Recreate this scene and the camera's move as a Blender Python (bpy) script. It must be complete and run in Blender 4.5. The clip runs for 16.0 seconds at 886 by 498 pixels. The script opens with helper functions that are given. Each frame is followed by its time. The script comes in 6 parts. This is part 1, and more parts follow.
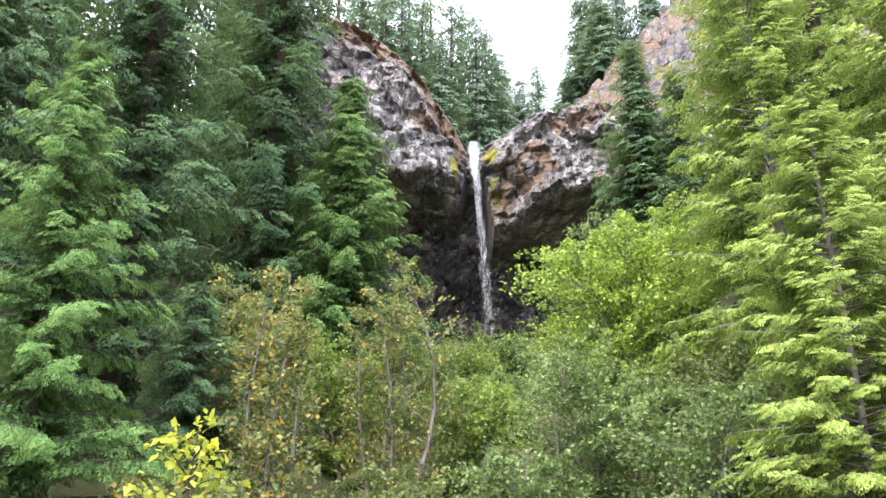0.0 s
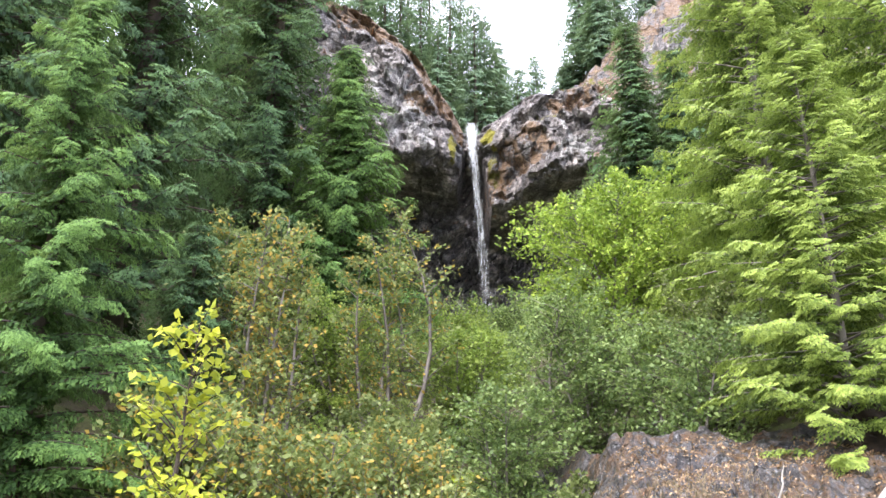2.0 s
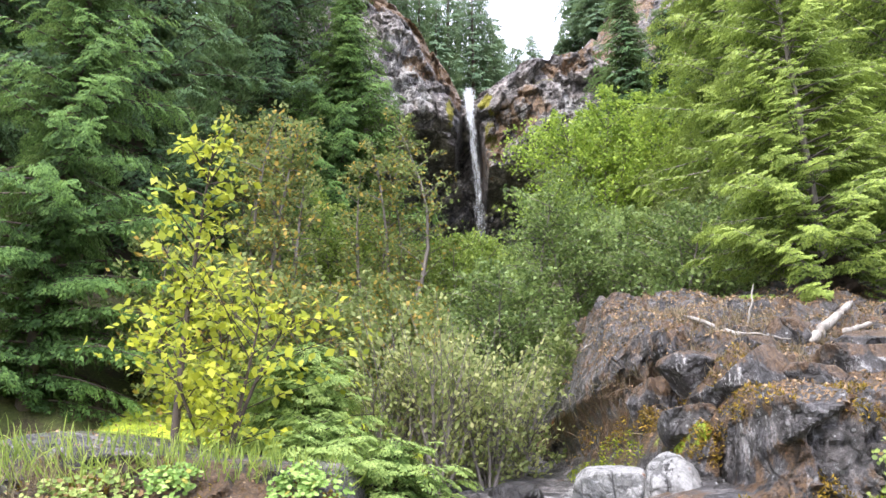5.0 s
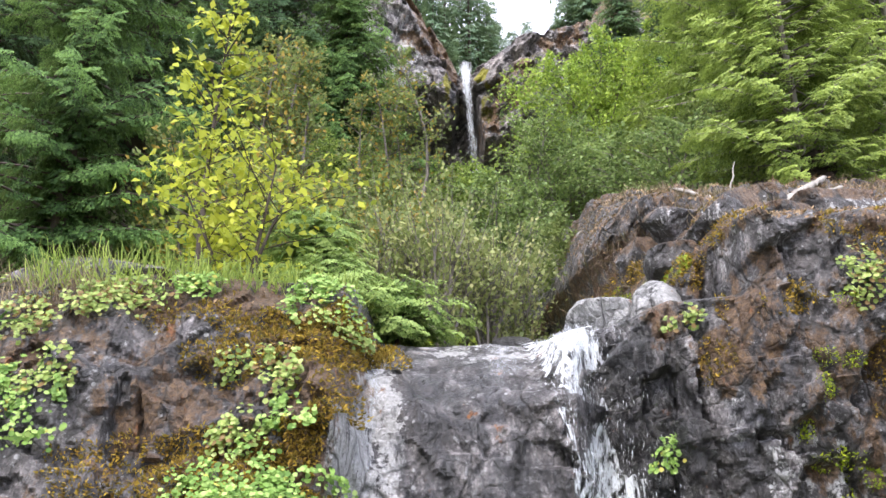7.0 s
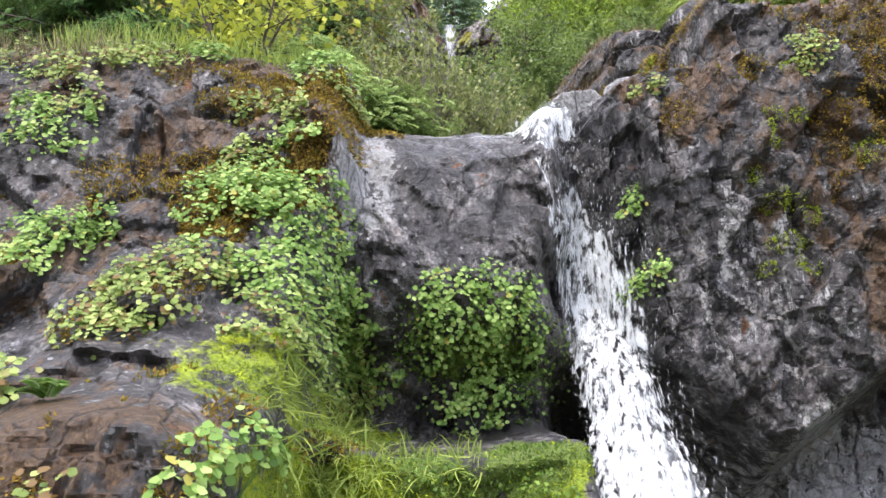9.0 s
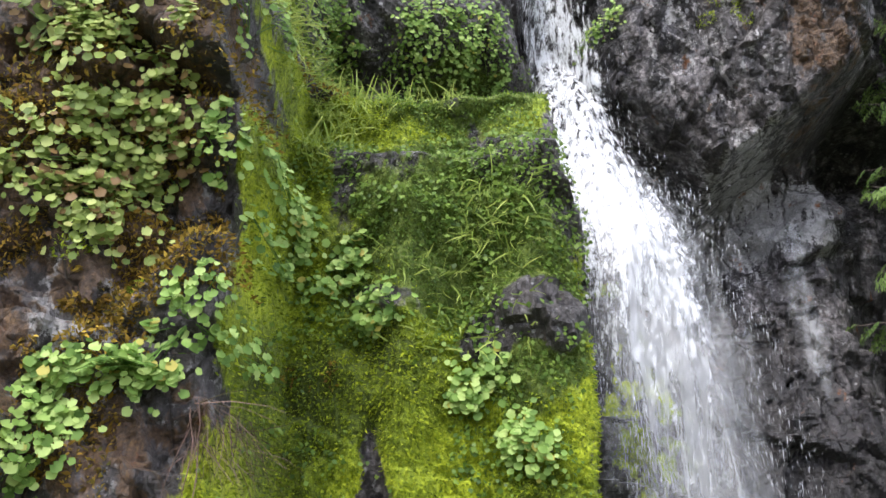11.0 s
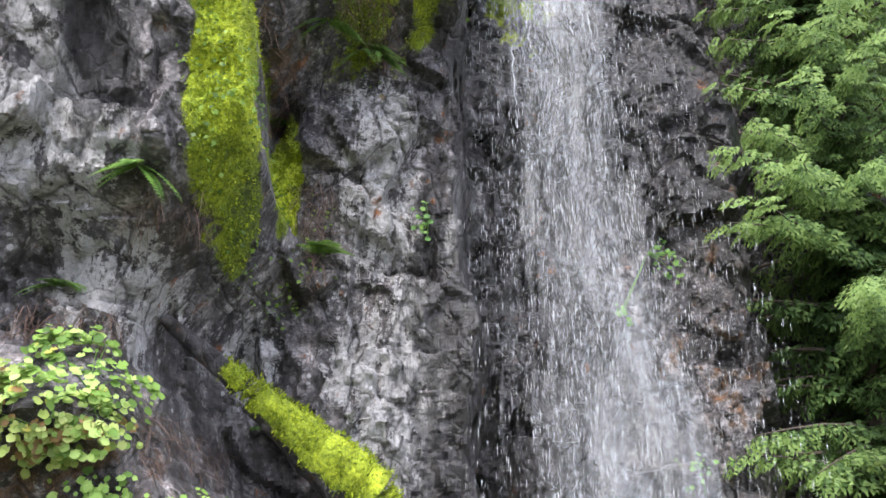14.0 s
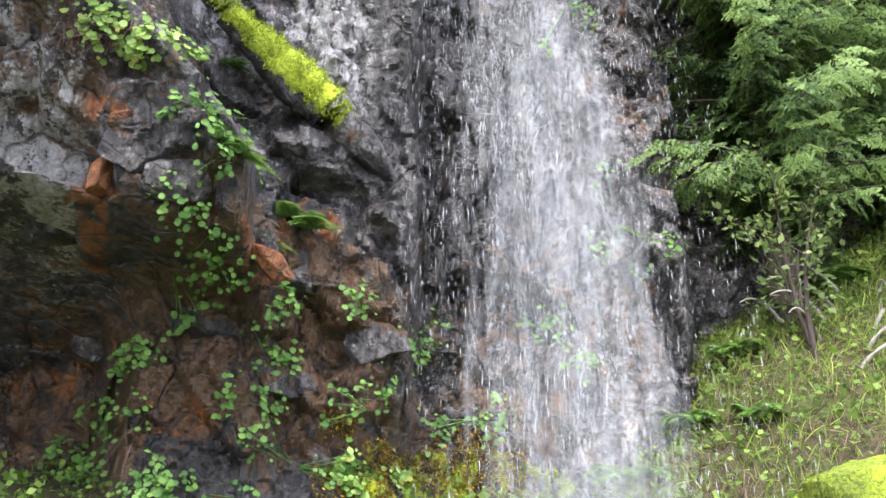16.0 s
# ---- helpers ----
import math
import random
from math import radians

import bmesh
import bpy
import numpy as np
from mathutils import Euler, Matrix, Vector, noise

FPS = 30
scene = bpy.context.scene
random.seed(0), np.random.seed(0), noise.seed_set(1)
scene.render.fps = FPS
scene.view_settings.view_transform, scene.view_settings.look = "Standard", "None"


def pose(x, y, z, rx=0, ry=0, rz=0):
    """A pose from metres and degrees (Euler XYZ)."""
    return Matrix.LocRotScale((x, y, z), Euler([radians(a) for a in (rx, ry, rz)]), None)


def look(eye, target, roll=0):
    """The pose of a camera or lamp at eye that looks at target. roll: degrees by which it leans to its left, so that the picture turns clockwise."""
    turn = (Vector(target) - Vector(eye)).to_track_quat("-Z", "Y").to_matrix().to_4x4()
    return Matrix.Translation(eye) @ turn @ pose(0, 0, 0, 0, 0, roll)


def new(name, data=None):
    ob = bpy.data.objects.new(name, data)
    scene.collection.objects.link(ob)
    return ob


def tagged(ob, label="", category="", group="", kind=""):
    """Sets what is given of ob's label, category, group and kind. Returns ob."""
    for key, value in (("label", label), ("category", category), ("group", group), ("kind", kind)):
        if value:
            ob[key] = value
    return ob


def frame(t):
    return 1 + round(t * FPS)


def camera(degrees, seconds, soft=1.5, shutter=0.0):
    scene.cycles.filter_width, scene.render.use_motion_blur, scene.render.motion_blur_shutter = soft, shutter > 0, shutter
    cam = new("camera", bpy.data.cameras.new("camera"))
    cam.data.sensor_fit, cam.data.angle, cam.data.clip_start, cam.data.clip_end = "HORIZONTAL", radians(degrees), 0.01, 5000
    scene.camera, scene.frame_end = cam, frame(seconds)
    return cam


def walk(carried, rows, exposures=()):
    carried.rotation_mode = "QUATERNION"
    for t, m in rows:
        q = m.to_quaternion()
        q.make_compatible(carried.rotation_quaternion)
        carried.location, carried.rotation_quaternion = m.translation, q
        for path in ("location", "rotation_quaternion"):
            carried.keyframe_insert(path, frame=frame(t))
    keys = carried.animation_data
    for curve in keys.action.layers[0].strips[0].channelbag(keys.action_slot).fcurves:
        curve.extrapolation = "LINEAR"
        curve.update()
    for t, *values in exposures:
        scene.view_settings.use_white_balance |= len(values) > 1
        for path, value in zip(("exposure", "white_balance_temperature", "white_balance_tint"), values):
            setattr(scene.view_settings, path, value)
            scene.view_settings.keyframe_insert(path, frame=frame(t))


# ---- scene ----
cam = camera(50.3, 16.0)
METRES, EYE, TILT, LEAN, TURN = 20.0, 21.5, 22.5, 0.0, 0.0
ROWS = [
    (0.0, 0.0, 0.0, 0.0, 0.0, 0.0, -0.0),
    (0.5, 0.0016, -0.0043, -0.0114, 0.02, 0.02, 0.0),
    (1.0, 0.0035, -0.0105, -0.0252, 0.01, 0.01, -0.03),
    (1.5, 0.0042, -0.016, -0.0392, -0.02, 0.02, -0.06),
    (2.0, 0.0039, -0.0211, -0.0537, -0.04, 0.04, -0.06),
    (2.5, 0.0046, -0.0278, -0.0687, -0.05, 0.05, -0.05),
    (3.0, 0.0053, -0.0356, -0.0853, -0.06, 0.05, -0.06),
    (5.5, 0.0064, -0.0752, -0.1777, -0.12, 0.1, 0.11),
    (6.0, 0.0049, -0.0851, -0.1982, -0.2, 0.12, 0.09),
    (6.5, 0.0035, -0.0956, -0.2193, -0.24, 0.15, 0.12),
    (7.0, 0.0025, -0.1065, -0.2405, -0.35, 0.15, 0.08),
    (7.5, 0.0019, -0.1184, -0.2656, -0.51, 0.16, 0.03),
    (8.0, 0.0009, -0.1307, -0.2955, -0.81, 0.16, -0.11),
    (10.5, -0.0042, -0.1977, -0.4627, -2.79, 0.31, -1.04),
    (11.0, -0.0051, -0.2151, -0.4999, -3.33, 0.33, -1.25),
    (11.5, -0.0062, -0.2324, -0.5365, -3.75, 0.31, -1.45),
    (12.0, -0.0067, -0.2519, -0.5763, -4.39, 0.29, -1.77),
    (12.5, -0.0083, -0.2732, -0.6203, -5.39, 0.27, -2.18),
    (13.0, -0.0103, -0.2943, -0.6646, -6.66, 0.23, -2.76),
    (13.5, -0.0118, -0.3146, -0.7089, -8.37, 0.18, -3.51),
    (14.0, -0.0102, -0.3344, -0.754, -10.06, 0.22, -4.21),
    (14.5, -0.0105, -0.3536, -0.7994, -11.66, 0.28, -4.8),
    (15.0, -0.0107, -0.3738, -0.8449, -12.94, 0.37, -5.27),
    (15.5, -0.0119, -0.3922, -0.8871, -13.79, 0.42, -5.56),
    (16.0, -0.0131, -0.4025, -0.9141, -14.1, 0.36, -5.65),
]
walk(cam, [(t, pose(0, 0, EYE, TILT, LEAN, TURN) @ pose(METRES * x, METRES * y, METRES * z, 90 + pitch, roll, yaw)) for t, x, y, z, yaw, pitch, roll in ROWS],
     [(0.0, 1.7), (3.0, 1.6), (5.5, 1.42), (8.0, 1.2), (10.5, 1.0), (12.0, 1.12), (13.5, 1.4), (16.0, 1.8)])

# ---------------- world, sun, exposure ----------------
world = bpy.data.worlds.new("overcast_sky")
scene.world = world
world.use_nodes = True
wn, wl = world.node_tree.nodes, world.node_tree.links
wn.clear()
sky = wn.new("ShaderNodeTexSky")
sky.sky_type, sky.sun_disc = "NISHITA", False
sky.sun_elevation, sky.sun_rotation = radians(55), radians(215)
veil = wn.new("ShaderNodeMix")
veil.data_type = "RGBA"
veil.inputs[0].default_value = 0.82
veil.inputs[7].default_value = (9.8, 10.0, 12.1, 1)
back = wn.new("ShaderNodeBackground")
back.inputs[1].default_value = 0.15
wout = wn.new("ShaderNodeOutputWorld")
wl.new(sky.outputs[0], veil.inputs[6])
wl.new(veil.outputs[2], back.inputs[0])
wl.new(back.outputs[0], wout.inputs[0])
sun_data = bpy.data.lights.new("sun", "SUN")
sun_data.energy, sun_data.angle, sun_data.color = 2.4, radians(24), (1.0, 0.94, 0.89)
sun = new("sun", sun_data)
sun.matrix_world = look((-14, -22, 60), (2, 12, 15))

# ---------------- noise on arrays ----------------


def hash3(i, j, k, s=0):
    n = i.astype(np.int64) * 73856093 + j.astype(np.int64) * 19349663 + k.astype(np.int64) * 83492791 + s * 362437
    n = (n & 0x7FFFFFFF) * 1103515245 + 12345 & 0x7FFFFFFF
    n = (n ^ (n >> 13)) * 1274126177 & 0x7FFFFFFF
    n = (n ^ (n >> 16)) * 668265263 & 0x7FFFFFFF
    return ((n ^ (n >> 15)) & 0xFFFFF) / float(0xFFFFF)


def vnoise(x, y, z, s=0):
    """Smooth value noise from -1 to 1."""
    xi, yi, zi = np.floor(x), np.floor(y), np.floor(z)
    u, v, w = [d * d * (3 - 2 * d) for d in (x - xi, y - yi, z - zi)]
    out = 0
    for a in (0, 1):
        for b in (0, 1):
            for c in (0, 1):
                out = out + hash3(xi + a, yi + b, zi + c, s) * (u if a else 1 - u) * (v if b else 1 - v) * (w if c else 1 - w)
    return out * 2 - 1


def fbm(x, y, z, octaves=4, s=0):
    out, amp = 0, 0.5
    for o in range(octaves):
        out = out + amp * vnoise(x, y, z, s + o)
        x, y, z, amp = x * 2.03, y * 2.03, z * 2.03, amp * 0.5
    return out


def blocks(x, y, z, s=0, crisp=45.0, joint_depth=0.0):
    """Tilted-facet relief of broken rock."""
    xi, yi, zi = np.floor(x), np.floor(y), np.floor(z)
    ds, hs = [], []
    for a in (-1, 0, 1):
        for b in (-1, 0, 1):
            for c in (-1, 0, 1):
                i, j, k = xi + a, yi + b, zi + c
                dx, dy, dz = x - i - hash3(i, j, k, s), y - j - hash3(i, j, k, s + 1), z - k - hash3(i, j, k, s + 2)
                ds.append(np.sqrt(dx * dx + dy * dy + dz * dz))
                hs.append(0.8 * (hash3(i, j, k, s + 3) - 0.5) + 0.9 * dx * (hash3(i, j, k, s + 4) - 0.5) + 0.9 * dz * (hash3(i, j, k, s + 5) - 0.45))
    ds = np.stack(ds)
    near = np.partition(ds, 1, axis=0)
    w = np.exp(-crisp * (ds - near[0]))
    joint = np.clip(1 - (near[1] - near[0]) / 0.05, 0, 1)
    return (w * np.stack(hs)).sum(0) / w.sum(0) + joint_depth * joint


def smooth(a, b, v):
    t = np.clip((v - a) / (b - a), 0, 1)
    return t * t * (3 - 2 * t)


# ---------------- materials ----------------


def mat_base(name):
    m = bpy.data.materials.new(name)
    m.use_nodes = True
    m.node_tree.nodes.clear()
    nt = m.node_tree
    o = nt.nodes.new("ShaderNodeOutputMaterial")
    b = nt.nodes.new("ShaderNodeBsdfPrincipled")
    nt.links.new(b.outputs[0], o.inputs[0])
    return m, nt, b, o


def node_noise(nt, scale, detail=6.0, rough=0.6, stretch=(1, 1, 1)):
    co = nt.nodes.new("ShaderNodeTexCoord")
    mp = nt.nodes.new("ShaderNodeMapping")
    mp.inputs["Scale"].default_value = stretch
    nt.links.new(co.outputs["Object"], mp.inputs[0])
    n = nt.nodes.new("ShaderNodeTexNoise")
    n.inputs["Scale"].default_value, n.inputs["Detail"].default_value, n.inputs["Roughness"].default_value = scale, detail, rough
    nt.links.new(mp.outputs[0], n.inputs[0])
    return n.outputs[0]


def node_ramp(nt, fac, stops):
    r = nt.nodes.new("ShaderNodeValToRGB")
    while len(r.color_ramp.elements) < len(stops):
        r.color_ramp.elements.new(0.5)
    for e, (p, c) in zip(r.color_ramp.elements, stops):
        e.position, e.color = p, (*c, 1) if len(c) == 3 else c
    nt.links.new(fac, r.inputs[0])
    return r.outputs[0]


def node_mix(nt, fac, a, b, blend="MIX"):
    m = nt.nodes.new("ShaderNodeMix")
    m.data_type, m.blend_type = "RGBA", blend
    for sock, v in ((m.inputs[0], fac), (m.inputs[6], a), (m.inputs[7], b)):
        if isinstance(v, bpy.types.NodeSocket):
            nt.links.new(v, sock)
        else:
            sock.default_value = v if isinstance(v, (int, float)) else (*v, 1)
    return m.outputs[2]


def node_math(nt, op, a, b=0.0, c=0.0, clamp=False):
    m = nt.nodes.new("ShaderNodeMath")
    m.operation, m.use_clamp = op, clamp
    for sock, v in zip(m.inputs, (a, b, c)):
        if isinstance(v, bpy.types.NodeSocket):
            nt.links.new(v, sock)
        else:
            sock.default_value = v
    return m.outputs[0]


def node_attr(nt, name):
    a = nt.nodes.new("ShaderNodeAttribute")
    a.attribute_name = name
    return a.outputs["Fac"]


def node_bump(nt, bsdf, height, strength, dist):
    b = nt.nodes.new("ShaderNodeBump")
    b.inputs["Strength"].default_value, b.inputs["Distance"].default_value = strength, dist
    nt.links.new(height, b.inputs["Height"])
    nt.links.new(b.outputs[0], bsdf.inputs["Normal"])


def masked(nt, name, noise_out, gain=2.2, sharp=5.0):
    """A painted zone whose border is broken up by noise."""
    v = node_math(nt, "MULTIPLY_ADD", node_math(nt, "SUBTRACT", noise_out, 0.5), gain, node_attr(nt, name))
    return node_math(nt, "MULTIPLY_ADD", node_math(nt, "SUBTRACT", v, 0.5), sharp, 0.5, clamp=True)


def node_cracks(nt, scale, stretch, width):
    """Dark where rock is cracked: near the borders of uneven cells."""
    co = nt.nodes.new("ShaderNodeTexCoord")
    mp = nt.nodes.new("ShaderNodeMapping")
    mp.inputs["Scale"].default_value = stretch
    nt.links.new(co.outputs["Object"], mp.inputs[0])
    wob = nt.nodes.new("ShaderNodeTexNoise")
    wob.inputs["Scale"].default_value, wob.inputs["Detail"].default_value = scale * 1.6, 5.0
    nt.links.new(mp.outputs[0], wob.inputs[0])
    off = nt.nodes.new("ShaderNodeVectorMath")
    off.operation = "SUBTRACT"
    off.inputs[1].default_value = (0.5, 0.5, 0.5)
    nt.links.new(wob.outputs[1], off.inputs[0])
    warp = nt.nodes.new("ShaderNodeVectorMath")
    warp.operation = "MULTIPLY_ADD"
    warp.inputs[1].default_value = (0.55 / scale,) * 3
    nt.links.new(off.outputs[0], warp.inputs[0])
    nt.links.new(mp.outputs[0], warp.inputs[2])
    vo = nt.nodes.new("ShaderNodeTexVoronoi")
    vo.feature = "DISTANCE_TO_EDGE"
    vo.inputs["Scale"].default_value = scale
    nt.links.new(warp.outputs[0], vo.inputs["Vector"])
    return node_math(nt, "DIVIDE", vo.outputs["Distance"], width, clamp=True)


def node_facets(nt, scale, stretch):
    """Broken rock: flat chips, each tilted its own way. Gives their height in metres and a random value for each."""
    co = nt.nodes.new("ShaderNodeTexCoord")
    mp = nt.nodes.new("ShaderNodeMapping")
    mp.inputs["Scale"].default_value = stretch
    nt.links.new(co.outputs["Object"], mp.inputs[0])
    wob = nt.nodes.new("ShaderNodeTexNoise")
    wob.inputs["Scale"].default_value, wob.inputs["Detail"].default_value = scale * 1.3, 4.0
    nt.links.new(mp.outputs[0], wob.inputs[0])

    def vec(op, a, b, c=None):
        n = nt.nodes.new("ShaderNodeVectorMath")
        n.operation = op
        for sock, v in zip(n.inputs, (a, b, c)):
            if isinstance(v, bpy.types.NodeSocket):
                nt.links.new(v, sock)
            elif v is not None:
                sock.default_value = v
        return n

    half = (0.5, 0.5, 0.5)
    warp = vec("MULTIPLY_ADD", vec("SUBTRACT", wob.outputs[1], half).outputs[0], (0.5 / scale,) * 3, mp.outputs[0]).outputs[0]
    vo = nt.nodes.new("ShaderNodeTexVoronoi")
    vo.inputs["Scale"].default_value = scale
    nt.links.new(warp, vo.inputs["Vector"])
    tilt = vec("SUBTRACT", vo.outputs["Color"], half).outputs[0]
    lean = vec("DOT_PRODUCT", vec("SUBTRACT", warp, vo.outputs["Position"]).outputs[0], tilt).outputs["Value"]
    each = nt.nodes.new("ShaderNodeSeparateColor")
    nt.links.new(vo.outputs["Color"], each.inputs[0])
    return node_math(nt, "MULTIPLY_ADD", each.outputs[2], 0.12 / scale, lean), each.outputs[1]


def rock_material(name, scale, tones, moss_cols, rust_cols, pale_col, dark_col):
    m, nt, b, _ = mat_base(name)
    big = node_noise(nt, 0.9 * scale, 6)
    mid = node_noise(nt, 4.0 * scale, 12, 0.68, (1, 1, 0.7))
    fine = node_noise(nt, 30.0 * scale, 10, 0.8)
    streak = node_noise(nt, 2.2 * scale, 9, 0.7, (3.2, 3.2, 0.35))
    crack = node_cracks(nt, 1.5 * scale, (1.0, 1.0, 0.6), 0.035)
    small = node_cracks(nt, 5.5 * scale, (1.0, 1.0, 0.75), 0.06)
    col = node_ramp(nt, mid, [(0.4, tones[0]), (0.48, tones[1]), (0.58, tones[2])])
    weather = node_noise(nt, 2.1 * scale, 9, 0.62, (1.3, 1.3, 0.55))
    chip1, tone1 = node_facets(nt, 3.6 * scale, (1, 1, 0.7))
    chip2, tone2 = node_facets(nt, 11.0 * scale, (1, 1, 0.75))
    chip3, tone3 = node_facets(nt, 30.0 * scale, (1, 1, 0.8))
    for tone, low in ((tone1, 0.78), (tone2, 0.68), (tone3, 0.62)):
        col = node_mix(nt, 1.0, col, node_ramp(nt, tone, [(0.0, (low,) * 3), (1.0, (2 - low,) * 3)]), "MULTIPLY")
    col = node_mix(nt, 1.0, col, node_ramp(nt, weather, [(0.4, (0.5, 0.5, 0.54)), (0.47, (0.85, 0.84, 0.86)), (0.52, (1.15, 1.1, 1.08)), (0.6, (1.75, 1.68, 1.62))]), "MULTIPLY")
    col = node_mix(nt, node_ramp(nt, big, [(0.38, (0, 0, 0)), (0.62, (0.45, 0.45, 0.45))]), col, node_ramp(nt, fine, [(0.35, [c * 0.55 for c in tones[3]]), (0.65, [c * 1.4 for c in tones[3]])]))
    col = node_mix(nt, 1.0, col, node_ramp(nt, fine, [(0.38, (0.62, 0.62, 0.63)), (0.5, (1.0, 0.99, 0.98)), (0.62, (1.45, 1.43, 1.41))]), "MULTIPLY")
    lichen = node_ramp(nt, node_noise(nt, 11.0 * scale, 6, 0.8), [(0.575, (0, 0, 0)), (0.6, (0.75, 0.75, 0.75))])
    col = node_mix(nt, lichen, col, tones[4])
    dots = nt.nodes.new("ShaderNodeTexVoronoi")
    dots.inputs["Scale"].default_value = 13.0 * scale
    nt.links.new(nt.nodes.new("ShaderNodeTexCoord").outputs["Object"], dots.inputs["Vector"])
    split3 = nt.nodes.new("ShaderNodeSeparateColor")
    nt.links.new(dots.outputs["Color"], split3.inputs[0])
    size = node_math(nt, "MULTIPLY", node_math(nt, "SUBTRACT", split3.outputs[0], 0.62, clamp=True), 0.9)
    near = node_math(nt, "MULTIPLY", node_math(nt, "SUBTRACT", size, node_math(nt, "MULTIPLY_ADD", fine, 0.3, node_math(nt, "SUBTRACT", dots.outputs["Distance"], 0.15))), 14.0, clamp=True)
    col = node_mix(nt, node_math(nt, "MULTIPLY", near, 0.7), col, [c * 1.5 for c in tones[4]])
    pale = masked(nt, "pale", node_math(nt, "MULTIPLY_ADD", node_math(nt, "SUBTRACT", mid, 0.5), 0.5, node_math(nt, "MULTIPLY_ADD", node_math(nt, "SUBTRACT", fine, 0.5), 0.45, streak)), 3.2, 13.0)
    col = node_mix(nt, node_math(nt, "MULTIPLY", pale, 0.8), col, node_ramp(nt, fine, [(0.3, [c * 0.45 for c in pale_col]), (0.6, pale_col)]))
    # Darkens and glosses wet rock; hollows use it for painted shade as well.
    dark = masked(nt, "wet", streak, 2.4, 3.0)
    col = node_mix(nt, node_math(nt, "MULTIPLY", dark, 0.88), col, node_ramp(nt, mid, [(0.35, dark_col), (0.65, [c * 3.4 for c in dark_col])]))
    rust = masked(nt, "rust", mid, 3.2, 5)
    col = node_mix(nt, node_math(nt, "MULTIPLY", rust, 0.92), col, node_ramp(nt, fine, [(0.36, rust_cols[0]), (0.5, rust_cols[1]), (0.66, rust_cols[2])]))
    iron = node_math(nt, "MULTIPLY", masked(nt, "iron", mid, 3.0, 4), 0.9)
    col = node_mix(nt, iron, col, node_ramp(nt, fine, [(0.3, (0.09, 0.03, 0.01)), (0.7, (0.36, 0.12, 0.025))]))
    split = node_math(nt, "MULTIPLY", node_math(nt, "MULTIPLY_ADD", crack, 0.75, 0.25), node_math(nt, "MULTIPLY_ADD", small, 0.3, 0.7))
    col = node_mix(nt, node_math(nt, "SUBTRACT", 1.0, split), col, (0.012, 0.011, 0.01))
    moss = masked(nt, "moss", mid, 1.9, 6)
    green = node_ramp(nt, node_mix(nt, 0.5, fine, big), [(0.41, moss_cols[0]), (0.5, moss_cols[1]), (0.58, moss_cols[2])])
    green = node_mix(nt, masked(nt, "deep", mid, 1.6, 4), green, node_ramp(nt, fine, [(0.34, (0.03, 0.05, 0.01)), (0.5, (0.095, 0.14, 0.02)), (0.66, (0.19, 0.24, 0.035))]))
    col = node_mix(nt, moss, col, green)
    nt.links.new(col, b.inputs["Base Color"])
    rough = node_math(nt, "MULTIPLY_ADD", dark, -0.26, node_math(nt, "MULTIPLY_ADD", weather, 0.5, 0.34))
    rough = node_math(nt, "MAXIMUM", rough, node_math(nt, "MULTIPLY", moss, 0.95))
    nt.links.new(rough, b.inputs["Roughness"])
    h = node_math(nt, "MULTIPLY_ADD", chip2, 0.8, node_math(nt, "MULTIPLY", chip1, 0.5))
    h = node_math(nt, "MULTIPLY_ADD", chip3, 0.75, h)
    h = node_math(nt, "MULTIPLY", h, node_math(nt, "MULTIPLY_ADD", moss, -0.8, 1.0))
    h = node_math(nt, "MULTIPLY_ADD", split, 0.03 / scale, h)
    h = node_math(nt, "MULTIPLY_ADD", mid, 0.035 / scale, h)
    h = node_math(nt, "MULTIPLY_ADD", fine, 0.02 / scale, h)
    node_bump(nt, b, h, 1.0, 1.0)
    return m


MOSS = ((0.045, 0.068, 0.006), (0.2, 0.265, 0.013), (0.43, 0.5, 0.026))
RUST = ((0.028, 0.015, 0.008), (0.075, 0.04, 0.018), (0.19, 0.11, 0.038))
mat_cliff = rock_material("wet_basalt", 1.0, ((0.012, 0.0115, 0.0125), (0.052, 0.05, 0.054), (0.14, 0.136, 0.142), (0.066, 0.058, 0.055), (0.23, 0.23, 0.23)),
                          MOSS, RUST, (0.42, 0.415, 0.41), (0.008, 0.0075, 0.008))
mat_upper = rock_material("weathered_upper_rock", 0.3, ((0.06, 0.056, 0.057), (0.13, 0.12, 0.12), (0.23, 0.217, 0.21), (0.14, 0.12, 0.113), (0.3, 0.29, 0.28)),
                          ((0.06, 0.06, 0.01), (0.14, 0.13, 0.015), (0.24, 0.22, 0.03)), ((0.05, 0.03, 0.018), (0.15, 0.085, 0.04), (0.28, 0.17, 0.07)), (0.44, 0.43, 0.41), (0.014, 0.014, 0.016))


